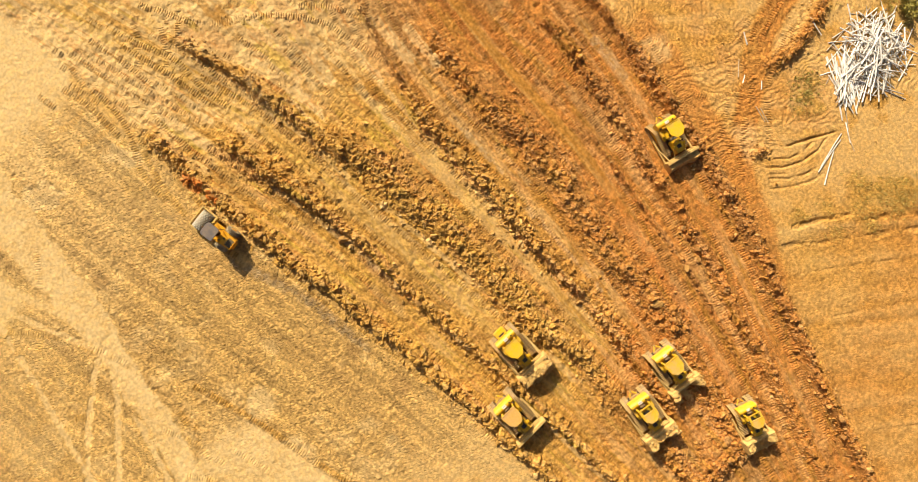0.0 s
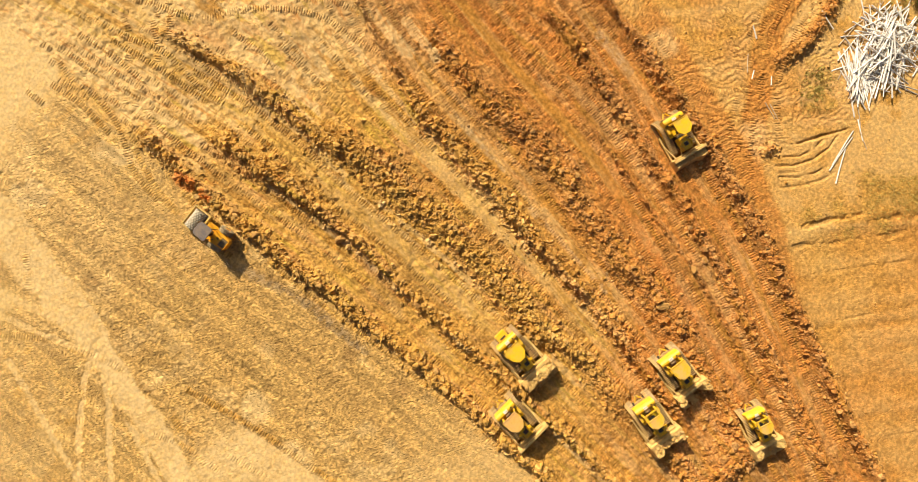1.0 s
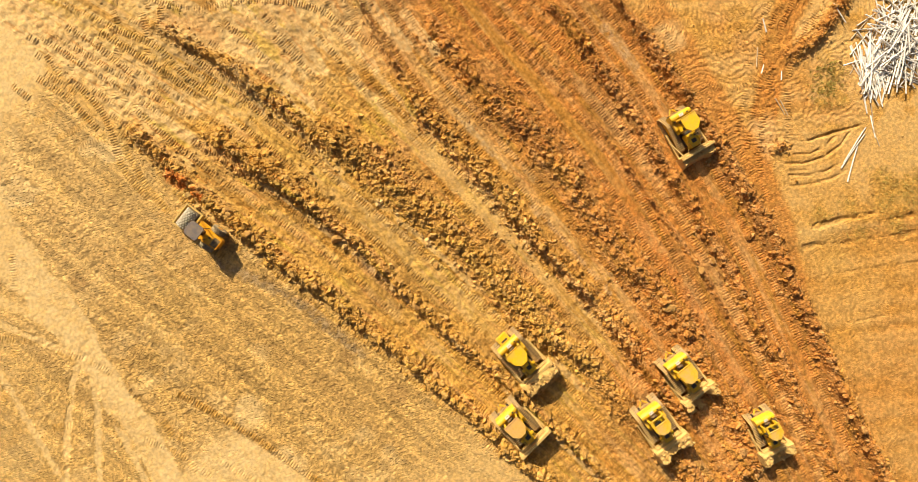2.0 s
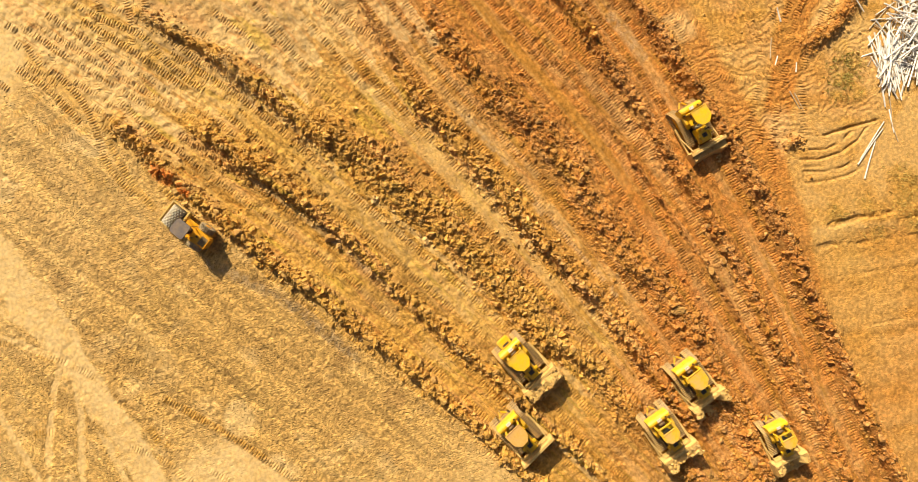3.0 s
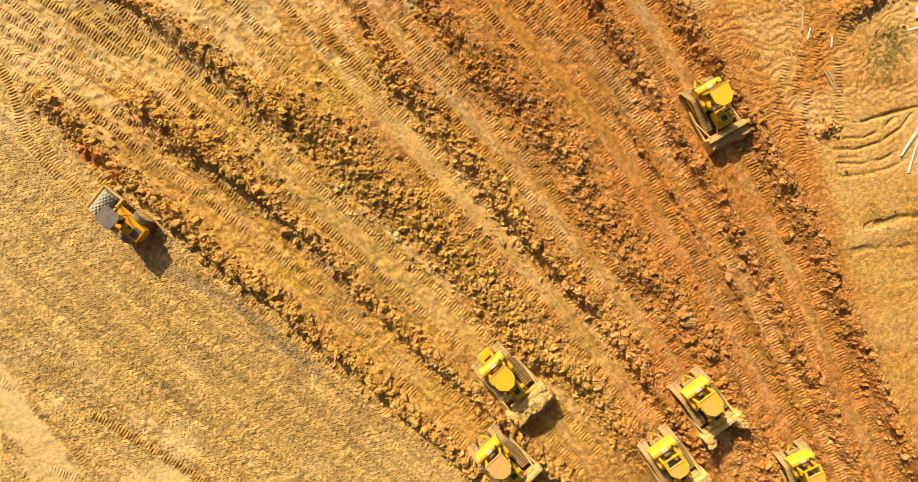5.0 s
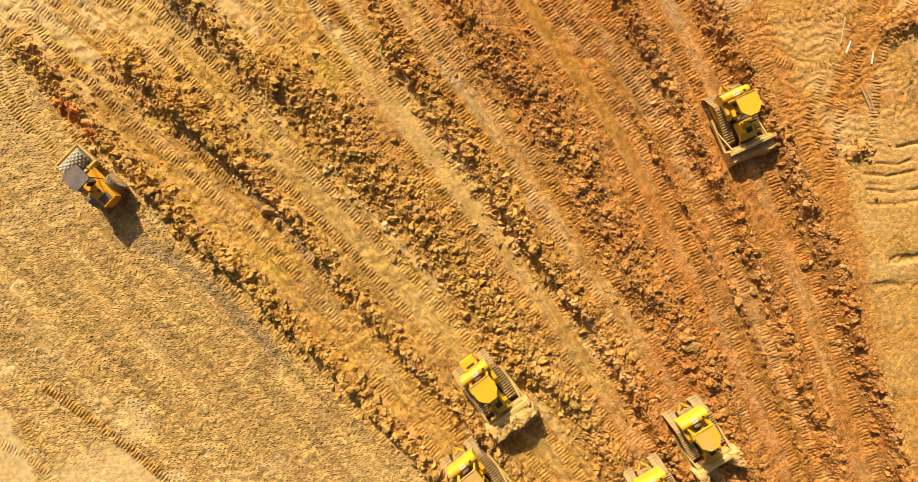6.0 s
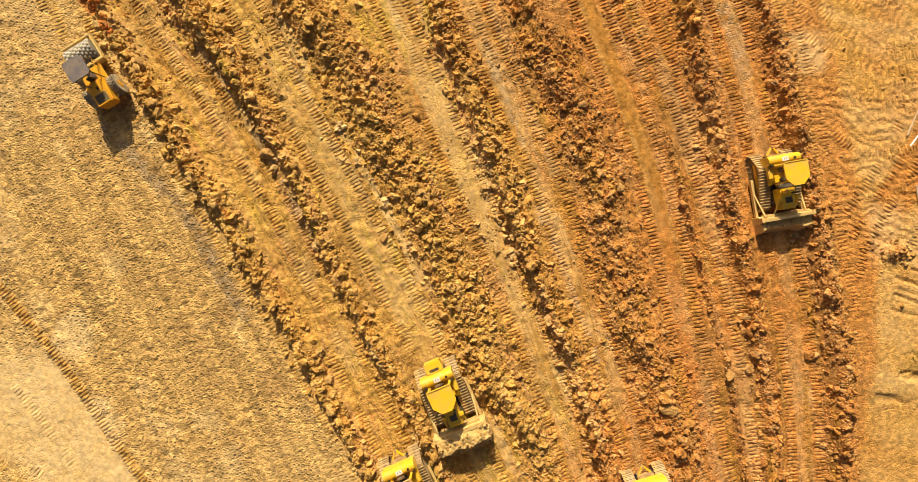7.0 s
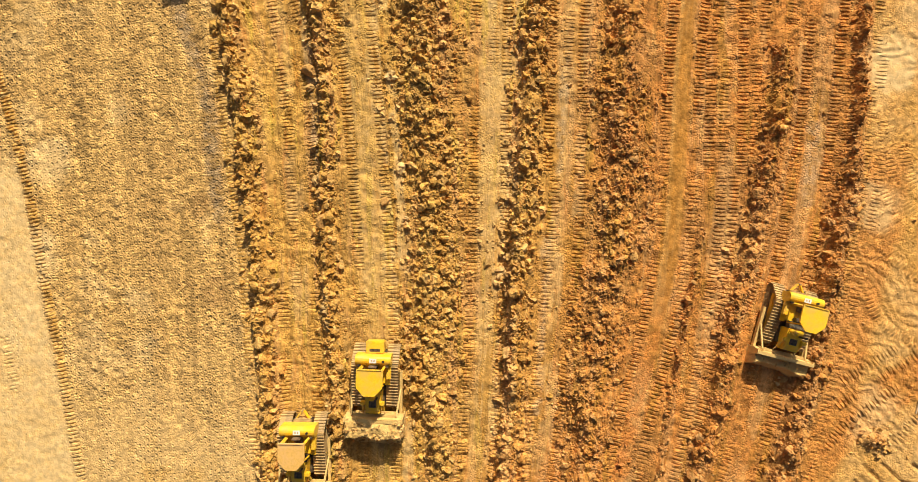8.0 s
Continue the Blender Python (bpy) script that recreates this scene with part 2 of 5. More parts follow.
    pale = smooth(1.15, 0.75, broad / (1.35 + 1.1 * smooth(14, 24, y)) + (n_mid - 0.5) * 0.9)
    rolled = rolled * (1 - 0.85 * pale)
    open_west = smooth(0, 2, left) * (1 - rolled)
    swath = bumps(left, y * 0.02, 1.05, 61)
    churned = 0.2 + 1.7 * smooth(0.3, 0.75, bumps(left + (n_mid - 0.5) * 0.5, y * 0.03, 1.8, 67))  # passes that tore the surface up
    h = h + rolled * ((swath - 0.5) * 0.1 + (n_low - 0.5) * 0.1 + (rough(x, y, 0.42, 53, 2) - 0.5) * 0.125 * churned * (0.3 + 1.2 * n_mid))
    h = h + cut * (1 - heap) * (1 - 0.75 * swept(x, y)) * ((n_low - 0.5) * 0.22 + (rough(x, y, 0.42, 59, 2) - 0.5) * 0.16)
    h = h + open_west * ((n_low - 0.5) * 0.08 + (rough(x, y, 0.36, 53, 2) - 0.5) * 0.08)
    # tracked ground north of the lanes
    north = smooth(16, 26, y) * cut
    h = h + north * (n_low - 0.5) * 0.08
    # the ground east of the lanes: curved ruts, a wash with small steps, a scarp and the lower field
    east = smooth(0.2, 1.6, x - n_edge)
    for k, way in enumerate(STEPS):
        groove = smooth(0.2, 0.05, near(x, y, way) + (n_mid - 0.5) * 0.25)
        h = h - groove * (0.2 if k == 0 else 0.16 if k < 4 else 0.1) * smooth(0.3, 0.5, rough(x, y, 1.6, 163, 2) + 0.1)
    away = near(x, y, SCARP)
    below = smooth(-0.9, 1.1, -(y + 27.4 + (x - 30.5) * 0.62) - (n_mid - 0.5) * 1.2)
    h = h - east * below * 0.12 + east * smooth(1.6, 0.0, away) * 0.1 * n_mid
    for k, way in enumerate(EDGES):
        edge = near(x, y, way) + (rough(x, y, 0.9, 167, 3) - 0.5) * (0.5 if k < 3 else 1.0)
        h = h - (0.24 if k < 3 else 0.14) * smooth(0.42, 0.12, edge) * smooth(0.3, 0.45, n_mid + 0.05)
    stripe = bumps((x * 0.65 + y * 0.76), (x * 0.76 - y * 0.65) * 0.05, 0.9, 83)
    h = h + east * below * ((stripe - 0.5) * 0.09 + (n_low - 0.5) * 0.05)
    for fx, fy, gx, gy in ((28.9, -31.0, 42, -41), (28.2, -37.2, 40, -45.5), (20.9, -48.0, 31, -56)):
        h = h - 0.10 * smooth(0.4, 0.65, n_mid) * smooth(0.28, 0.05, near(x, y, ((fx, fy), (gx, gy))) + (n_mid - 0.5) * 0.5)
    haul = smooth(2.1, 1.2, near(x, y, HAUL_WAY) + (n_mid - 0.5) * 0.8)
    ruts = np.sin((np.hypot(x - 45, y + 4.0) + (n_big - 0.5) * 8 + (n_mid - 0.5) * 3.6 + (n_low - 0.5) * 0.5) * 7.5)
    furrow = np.sin((x * 0.8 + y * 0.6 + (n_big - 0.5) * 6 + (n_mid - 0.5) * 2.5) * 4.5)
    yard = east * (1 - below) * smooth(-21, -18.5, y + (x - 36) * 0.4)
    h = h + yard * (ruts * 0.044 * smooth(0.38, 0.55, n_mid) + furrow * 0.022 * smooth(0.55, 0.35, n_mid) + (n_low - 0.5) * 0.09) + haul * (n_low - 0.5) * 0.16
    # soil fractions
    red = cut * smooth(9, 22, x + (n_big - 0.5) * 9 + smooth(-10, -34, y) * 15)
    red = np.maximum(red, cut * 0.4 * smooth(0.52, 0.66, n_big) * smooth(2, 9, x))
    red = np.maximum(red, np.maximum(haul * (0.5 + 0.6 * n_mid), spoil * 0.9))
    red = np.maximum(red, (0.34 + 0.28 * smooth(37, 42, x)) * yard * smooth(0.3, 0.55, n_mid * 0.5 + n_big * 0.5) * smooth(52, 46, x))
    verge = np.interp(y, (-38, -33, -26, -20), (0.2, 1.6, 3.5, 4.4))
    border = smooth(0.7, -0.7, x - n_edge - verge + (n_mid - 0.5) * 1.2) * east * smooth(-39, -36, y) * smooth(4, 0, y)
    red = np.maximum(red, border * 0.85)
    red = np.maximum(red, east * (0.38 + 0.5 * (n_big - 0.5)) * (0.7 + 0.65 * below))
    centre = smooth(0.65, 0.4, np.abs(x - LANE_H(y) + 0.2) + (n_mid - 0.5) * 0.3)
    centre = centre * (0.55 + 0.45 * smooth(-18, -8, y)) * smooth(-38, -33, y)
    red = red * (1 - 0.6 * centre * smooth(-18, -6, y))
    crust = open_west * smooth(0.25, 0.5, n_mid * 0.5 + n_big * 0.5 + 0.08) * 0.9
    crust = np.maximum(crust, bare * (0.7 + 0.25 * smooth(0.35, 0.55, n_mid * 0.5 + n_big * 0.5)))
    crust = np.maximum(crust, pale * (0.75 + 0.25 * smooth(0.35, 0.55, n_mid)))
    for way in WHEEL_WAYS:
        lane = near(x, y, way)
        worn = smooth(0.55, 0.25, lane + (n_low - 0.5) * 0.5) * smooth(0.3, 0.45, n_mid + 0.1)
        crust = np.maximum(crust, 0.8 * worn)
        h, rolled = h - 0.03 * worn, rolled * (1 - 0.8 * worn)
    for way, wide in PLATES:
        plate = smooth(1.1, 0.85, near(x, y, way) / wide + (rough(x, y, 0.9, 143, 2) - 0.5) * 0.9)
        crust, heap = np.maximum(crust, plate * 0.85), heap * (1 - 0.6 * plate)
    # smooth pressed plates at the foot of the windrows
    for line, off, half in ((LANE_M, 2.1, 0.45), (LANE_D, 0.3, 1.1), (LANE_D, 2.0, 0.4), (LANE_L, 1.9, 0.35), (LANE_F, 0.0, 0.7), (LANE_K, 0.0, 0.6), (ROW_E, -1.2, 0.4), (ROW_G, -2.4, 0.4), (LANE_I, 0.0, 0.4)):
        strip = smooth(half, half * 0.7, np.abs(x - line(y) - off) + (n_low - 0.5) * 0.3)
        strip = strip * smooth(0.41, 0.47, rough(x * 2 + off * 9, y, 5.0, 151, 3)) * cut * (1 - 0.7 * red)
        crust = np.maximum(crust, strip * 0.62)
    floor_d = smooth(1.15, 0.8, np.abs(x - LANE_D(y) - 0.2) + (n_low - 0.5) * 0.5 + 0.45 * smooth(-4, -9, y)) * smooth(-24, -14, y + (n_mid - 0.5) * 6) * smooth(16, 9, y + (n_mid - 0.5) * 6)
    floor_m = smooth(1.5, 1.2, np.abs(x - LANE_M(y) - 0.2) + (n_low - 0.5) * 0.5) * smooth(-16, -8, y + (n_mid - 0.5) * 6) * smooth(20, 12, y + (n_mid - 0.5) * 6)
    crust = np.maximum(crust, np.maximum(0.58 * floor_d, 0.6 * floor_m * smooth(0.25, 0.45, n_mid)) * cut)
    for cx, cy, size, full in ((-17, 50, 12, 0.95), (-4, 44, 5, 0.6), (-22, 40, 5, 0.6),  (-23.8, 34.6, 1.8, 0.8), (-15, 32.6, 1.3, 0.8), (9.0, 27.5, 7.5, 0.75), (2, 34.6, 4.0, 0.7), (5.2, 24.0, 1.3, 0.9), (-24.6, -6, 3.2, 0.8), (-22.8, 1.0, 2.2, 0.7), (37.8, 7.7, 2.8, 0.95), (36.6, -2.4, 2.4, 0.6)):
        crust = np.maximum(crust, full * smooth(1.0, 0.55, np.hypot(x - cx, y - cy) / size + (n_mid - 0.5) * 0.7))
    crust = np.maximum(crust, rolled * 0.45 * smooth(0.5, 0.68, n_mid * 0.6 + n_big * 0.4))
    crust = np.maximum(crust, yard * 0.5 * smooth(0.52, 0.66, n_big) * (1 - border))
    crust = np.maximum(crust, east * (1 - haul) * (1 - spoil) * (1 - 0.8 * border) * (0.42 - 0.2 * below - 0.06 * yard) * smooth(0.2, 0.7, n_mid * 0.6 + stripe * 0.4))
    crust = np.maximum(crust, 0.45 * east * smooth(42, 47, x) * smooth(0.25, 0.5, n_mid) * (1 - spoil) * (1 - haul))
    crust = np.maximum(crust, (0.34 + 0.48 * cut) * smooth(15, 27, y + (n_big - 0.5) * 8) * smooth(22, 14, x) * smooth(0.25, 0.5, n_mid * 0.6 + n_big * 0.4))
    for line, y0, y1 in LANES:
        worn = smooth(0.8, 0.4, np.abs(x - line(y)) + (n_mid - 0.5) * 0.6) * smooth(0.36, 0.55, rough(x, y, 4.0, 91, 3))
        crust = np.maximum(crust, cut * worn * 0.3)
    dark_soil = cut * 0.55 * smooth(0.5, 0.68, rough(x, y, 4.0, 101, 3))
    damp = rough(left + (n_mid - 0.5) * 0.8, y * 0.06, 1.7, 181, 3)
    dark_soil = np.maximum(dark_soil, rolled * 0.34 * smooth(0.54, 0.68, damp) * smooth(0.35, 0.55, n_big + 0.05))
    dark_soil = np.maximum(dark_soil, heap * 0.36 * smooth(0.35, 0.6, n_mid))
    # the earth is darker in a ragged band just west of this crest
    dark_soil = np.maximum(dark_soil, 0.55 * smooth(1.6, 0.5, np.abs(x - ROW_N(y) + 0.4)) * smooth(8, 0, y) * smooth(0.25, 0.5, n_mid))
    dark_soil = np.maximum(dark_soil, 0.8 * smooth(0.8, 0.2, near(x, y, ((-14.0, 14), (-12.0, 10), (-10.7, 5), (-10.2, -2))) + (n_mid - 0.5) * 0.8))
    for cx, cy, size in ((0.1, -0.1, 0.75), (-3.2, 8.6, 0.9), (-3.4, 3.0, 0.7), (-11.4, -2.2, 1.1), (-10.9, 2.2, 0.8), (-25.6, 23.2, 1.2), (-10.4, -8.5, 1.2)):
        dark_soil = np.maximum(dark_soil, 0.75 * smooth(1.1, 0.5, np.hypot(x - cx, (y - cy) * 0.8) / size + (n_mid - 0.5) * 0.6))
    dark_soil = np.maximum(dark_soil * (1 - 0.6 * centre), 0.34 * centre * cut)
    mix = np.stack([np.clip(red, 0, 1), np.clip(crust, 0, 1) * (1 - 0.8 * heap), np.clip(dark_soil, 0, 1), np.clip(rolled, 0, 1)], -1)
    # tints: worked strip, grey subsoil, bright orange clay, olive clods
    grey = np.zeros(np.shape(x))
    for way, wide in ((((13.4, -5), (13.2, -11), (12.7, -17)), 0.5), (((-13.6, 14), (-12.0, 9), (-10.8, 4), (-10.2, -3)), 0.75), (((32.6, 3), (32.0, -2)), 0.8), (((-3.4, 9), (-3.0, 2)), 0.6), (((14.9, 8), (14.4, 0)), 0.4), (((0.5, 22), (2.2, 28)), 0.7)):
        grey = np.maximum(grey, smooth(wide, wide * 0.3, near(x, y, way) + (n_mid - 0.5) * 0.7))
    orange = smooth(0.75, 0.25, near(x, y, ((-11.0, 24.4), (-10.7, 23.0))) + (n_mid - 0.5)) + smooth(0.6, 0.2, near(x, y, ((-10.3, 21.2), (-10.2, 20.4))) + (n_mid - 0.5))
    orange = np.maximum(orange, 0.4 * centre * smooth(-5, -14, y))
    olive = 0.45 * cut * smooth(2.6, 1.2, np.abs(x - ROW_C(y) + 0.8)) * smooth(0.35, 0.6, n_big * 0.5 + n_mid * 0.5)
    olive = np.maximum(olive, cut * smooth(1.7, 0.9, np.abs(x - LANE_M(y))) * 0.75 * smooth(-24, -10, y))
    olive = np.maximum(olive, 0.4 * floor_d)
    weeds = np.zeros(np.shape(x))
    for cx, cy, size in WEEDS:
        weeds = np.maximum(weeds, smooth(1.25, 0.4, np.hypot(x - cx, y - cy) / size + (n_mid - 0.5) * 0.9))
    olive = np.maximum(olive, 0.8 * weeds)
    tint = np.clip(np.stack([cut * (1 - 0.9 * centre), grey, orange, olive], -1), 0, 1)
    return h, mix, heap, tint


# ---- materials ----
def shader(name):
    m = bpy.data.materials.new(name)
    m.use_nodes = True
    tree = m.node_tree
    return m, tree, tree.nodes["Principled BSDF"]


def blend(tree, factor, a, b):
    """Mixes two colours; each is a socket or a colour."""
    n = tree.nodes.new("ShaderNodeMix")
    n.data_type = "RGBA"
    for index, value in ((0, factor), (6, a), (7, b)):
        if isinstance(value, bpy.types.NodeSocket):
            tree.links.new(value, n.inputs[index])
        elif index == 0:
            n.inputs[0].default_value = value
        else:
            n.inputs[index].default_value = (*value, 1)
    return n.outputs[2]


def maths(tree, operation, a, b=0.0, c=0.0):
    n = tree.nodes.new("ShaderNodeMath")
    n.operation = operation
    for index, value in enumerate((a, b, c)):
        if isinstance(value, bpy.types.NodeSocket):
            tree.links.new(value, n.inputs[index])
        else:
            n.inputs[index].default_value = value
    return n.outputs[0]


def ramp(tree, value, low, high, a=0.0, b=1.0):
    n = tree.nodes.new("ShaderNodeMapRange")
    n.interpolation_type = "SMOOTHSTEP"
    tree.links.new(value, n.inputs[0])
    for index, v in enumerate((low, high, a, b)):
        n.inputs[index + 1].default_value = v
    return n.outputs[0]


def grain(tree, scale, detail=4.0, rough_part=0.6, where=None):
    n = tree.nodes.new("ShaderNodeTexNoise")
    n.inputs["Scale"].default_value, n.inputs["Detail"].default_value, n.inputs["Roughness"].default_value = scale, detail, rough_part
    if where:
        tree.links.new(where, n.inputs["Vector"])
    return n.outputs["Fac"]


OCHRE, OLIVE, FILL = (0.52, 0.29, 0.066), (0.5, 0.305, 0.072), (0.58, 0.365, 0.13)
PINK, GREY, ORANGE_CLAY, YELLOW_CLAY = (0.54, 0.295, 0.11), (0.37, 0.285, 0.17), (0.62, 0.15, 0.022), (0.46, 0.31, 0.045)
CLAY, CRUST, SUBSOIL = (0.46, 0.188, 0.043), (0.67, 0.478, 0.225), (0.25, 0.142, 0.052)
DEEP, DUSTY = (0.38, 0.185, 0.032), (0.59, 0.36, 0.12)


def earth_material(name, clods):
    """Soil after its four fractions, with grain, crumbs and stains; on the ground also the prints of the roller's feet."""
    m, tree, out = shader(name)
    place = tree.nodes.new("ShaderNodeNewGeometry").outputs["Position"]
    parts = tree.nodes.new("ShaderNodeAttribute")
    parts.attribute_name = "soil_mix"
    split = tree.nodes.new("ShaderNodeSeparateColor")
    tree.links.new(parts.outputs["Color"], split.inputs[0])
    large, middle, fine = grain(tree, 0.12, 3, 0.5, place), grain(tree, 1.3, 5, 0.65, place), grain(tree, 14.0, 4, 0.7, place)
    colour = blend(tree, ramp(tree, large, 0.5, 0.68, 0.0, 0.7), OCHRE, OLIVE)
    colour = blend(tree, maths(tree, "MULTIPLY", parts.outputs["Alpha"], 0.75), colour, FILL)
    colour = blend(tree, maths(tree, "MULTIPLY", ramp(tree, middle, 0.3, 0.62, 0.75, 1.0), split.outputs[0]), colour, CLAY)
    colour = blend(tree, maths(tree, "MULTIPLY", ramp(tree, middle, 0.66, 0.4, 0.65, 1.0), split.outputs[1]), colour, CRUST)
    colour = blend(tree, maths(tree, "MULTIPLY", ramp(tree, middle, 0.35, 0.6, 0.4, 0.9), split.outputs[2]), colour, SUBSOIL)
    tint = tree.nodes.new("ShaderNodeAttribute")
    tint.attribute_name = "soil_tint"
    tints = tree.nodes.new("ShaderNodeSeparateColor")
    tree.links.new(tint.outputs["Color"], tints.inputs[0])
    # patches drawn out along the lanes
    strip = tree.nodes.new("ShaderNodeAttribute")
    strip.attribute_name = "strip_place"
    drawn = tree.nodes.new("ShaderNodeVectorMath")
    drawn.operation = "MULTIPLY"
    tree.links.new(strip.outputs["Vector"], drawn.inputs[0])
    drawn.inputs[1].default_value = (1.0, 0.1, 0.0)
    streak, other = grain(tree, 0.8, 5, 0.65, drawn.outputs[0]), grain(tree, 1.2, 5, 0.65, drawn.outputs[0])
    thin, pressed = grain(tree, 2.6, 4, 0.6, drawn.outputs[0]), grain(tree, 1.7, 4, 0.6, drawn.outputs[0])
    ochre_share = maths(tree, "MULTIPLY", tints.outputs[0], maths(tree, "MULTIPLY_ADD", split.outputs[0], -0.8, 1.0))
    colour = blend(tree, maths(tree, "MULTIPLY", ramp(tree, streak, 0.53, 0.6, 0.0, 0.45), tints.outputs[0]), colour, PINK)
    colour = blend(tree, maths(tree, "MULTIPLY", ramp(tree, other, 0.56, 0.64, 0.0, 0.6), ochre_share), colour, YELLOW_CLAY)
    colour = blend(tree, maths(tree, "MULTIPLY", ramp(tree, streak, 0.46, 0.38, 0.0, 0.7), tints.outputs[0]), colour, DEEP)
    colour = blend(tree, maths(tree, "MULTIPLY", ramp(tree, thin, 0.57, 0.64, 0.0, 0.32), tints.outputs[0]), colour, DUSTY)
    colour = blend(tree, maths(tree, "MULTIPLY", ramp(tree, thin, 0.43, 0.36, 0.0, 0.5), tints.outputs[0]), colour, CLAY)
    lane_middle = tree.nodes.new("ShaderNodeSeparateXYZ")
    tree.links.new(strip.outputs["Vector"], lane_middle.inputs[0])
    colour = blend(tree, maths(tree, "MULTIPLY", lane_middle.outputs[2], ramp(tree, other, 0.6, 0.45, 0.45, 0.9)), colour, (0.37, 0.165, 0.028))
    colour = blend(tree, maths(tree, "MULTIPLY", tint.outputs["Alpha"], ramp(tree, middle, 0.35, 0.6, 0.3, 0.75)), colour, OLIVE)
    colour = blend(tree, maths(tree, "MULTIPLY", tints.outputs[1], ramp(tree, middle, 0.38, 0.6, 0.0, 0.5)), colour, GREY)
    colour = blend(tree, maths(tree, "MULTIPLY", tints.outputs[2], ramp(tree, middle, 0.3, 0.55, 0.2, 0.7)), colour, ORANGE_CLAY)
    vary = tree.nodes.new("ShaderNodeHueSaturation")
    tree.links.new(colour, vary.inputs["Color"])
    value = maths(tree, "MULTIPLY", ramp(tree, middle, 0.25, 0.75, 0.76, 1.24), ramp(tree, fine, 0.25, 0.75, 0.82, 1.18))
    value = maths(tree, "MULTIPLY", value, ramp(tree, grain(tree, 3.0, 3, 0.6, place), 0.3, 0.7, 0.7, 1.28))
    # dry crust is the most even in tone
    even = maths(tree, "MULTIPLY_ADD", split.outputs[1], -0.5, 1.0)
    value = maths(tree, "MULTIPLY_ADD", maths(tree, "SUBTRACT", value, 1.0), even, 1.0)
    if clods:
        lump = tree.nodes.new("ShaderNodeNewGeometry").outputs["Random Per Island"]
        value = maths(tree, "MULTIPLY", value, ramp(tree, lump, 0.0, 1.0, 0.84, 1.16))
    if not clods:
        passes = tree.nodes.new("ShaderNodeUVMap")
        passes.uv_map = "passes"
        long = tree.nodes.new("ShaderNodeVectorMath")
        long.operation = "MULTIPLY"
        tree.links.new(passes.outputs[0], long.inputs[0])
        long.inputs[1].default_value = (1.0, 0.05, 1.0)
        lane_tone = ramp(tree, grain(tree, 0.9, 4, 0.7, long.outputs[0]), 0.3, 0.7, -0.24, 0.24)
        value = maths(tree, "MULTIPLY", value, maths(tree, "MULTIPLY_ADD", lane_tone, parts.outputs["Alpha"], 1.0))
    tree.links.new(value, vary.inputs["Value"])
    tree.links.new(vary.outputs[0], out.inputs["Base Color"])
    out.inputs["Roughness"].default_value = 0.95
    out.inputs["Specular IOR Level"].default_value = 0.15
    crumb = tree.nodes.new("ShaderNodeTexVoronoi")
    crumb.feature = "SMOOTH_F1"
    crumb.inputs["Scale"].default_value, crumb.inputs["Smoothness"].default_value = 7.5, 0.25
    tree.links.new(place, crumb.inputs["Vector"])
    crumbly = maths(tree, "MULTIPLY", crumb.outputs["Distance"], maths(tree, "MULTIPLY", ramp(tree, middle, 0.38, 0.6, 0.1, 1.0), maths(tree, "MULTIPLY_ADD", parts.outputs["Alpha"], 0.02, -0.11)))
    height = maths(tree, "ADD", maths(tree, "MULTIPLY", fine, 0.034), maths(tree, "MULTIPLY", grain(tree, 3.2, 4, 0.6, place), 0.16))
    height = maths(tree, "ADD", height, crumbly)
    height = maths(tree, "MULTIPLY", height, maths(tree, "MULTIPLY_ADD", split.outputs[1], -0.88, 1.0))
    if clods:
        height = maths(tree, "MULTIPLY", height, 0.55)
    if not clods:  # pressed floors are smoother than loose ones
        loose = maths(tree, "MULTIPLY", ramp(tree, pressed, 0.56, 0.44, -0.65, 0.0), tints.outputs[0])
        height = maths(tree, "MULTIPLY", height, maths(tree, "ADD", loose, 1.0))
        worked = maths(tree, "ADD", tints.outputs[0], parts.outputs["Alpha"])
        height = maths(tree, "MULTIPLY", height, ramp(tree, worked, 0.0, 0.8, 0.6, 1.0))
        height = maths(tree, "MULTIPLY", height, maths(tree, "MULTIPLY_ADD", lane_middle.outputs[2], -0.6, 1.0))
    if not clods:
        # Prints of the feet: a staggered lattice along the passes, each foot uneven.
        uv = tree.nodes.new("ShaderNodeUVMap")
        uv.uv_map = "passes"
        shift = tree.nodes.new("ShaderNodeTexNoise")
        shift.inputs["Scale"].default_value, shift.inputs["Detail"].default_value = 1.1, 2.0
        shift.inputs["Roughness"].default_value = 0.65
        tree.links.new(place, shift.inputs["Vector"])
        moved = tree.nodes.new("ShaderNodeVectorMath")
        moved.operation = "MULTIPLY_ADD"
        tree.links.new(shift.outputs["Color"], moved.inputs[0])
        moved.inputs[1].default_value = (0.3, 0.3, 0)
        tree.links.new(uv.outputs[0], moved.inputs[2])
        axes = tree.nodes.new("ShaderNodeSeparateXYZ")
        tree.links.new(moved.outputs[0], axes.inputs[0])
        across, along = axes.outputs[0], axes.outputs[1]
        row = maths(tree, "FLOOR", maths(tree, "DIVIDE", across, 0.3))
        even_row = maths(tree, "FLOORED_MODULO", row, 2.0)
        # each pass of the drum starts its feet elsewhere, and where it slipped they are drawn out into a herringbone
        jump = tree.nodes.new("ShaderNodeTexWhiteNoise")
        jump.noise_dimensions = "1D"
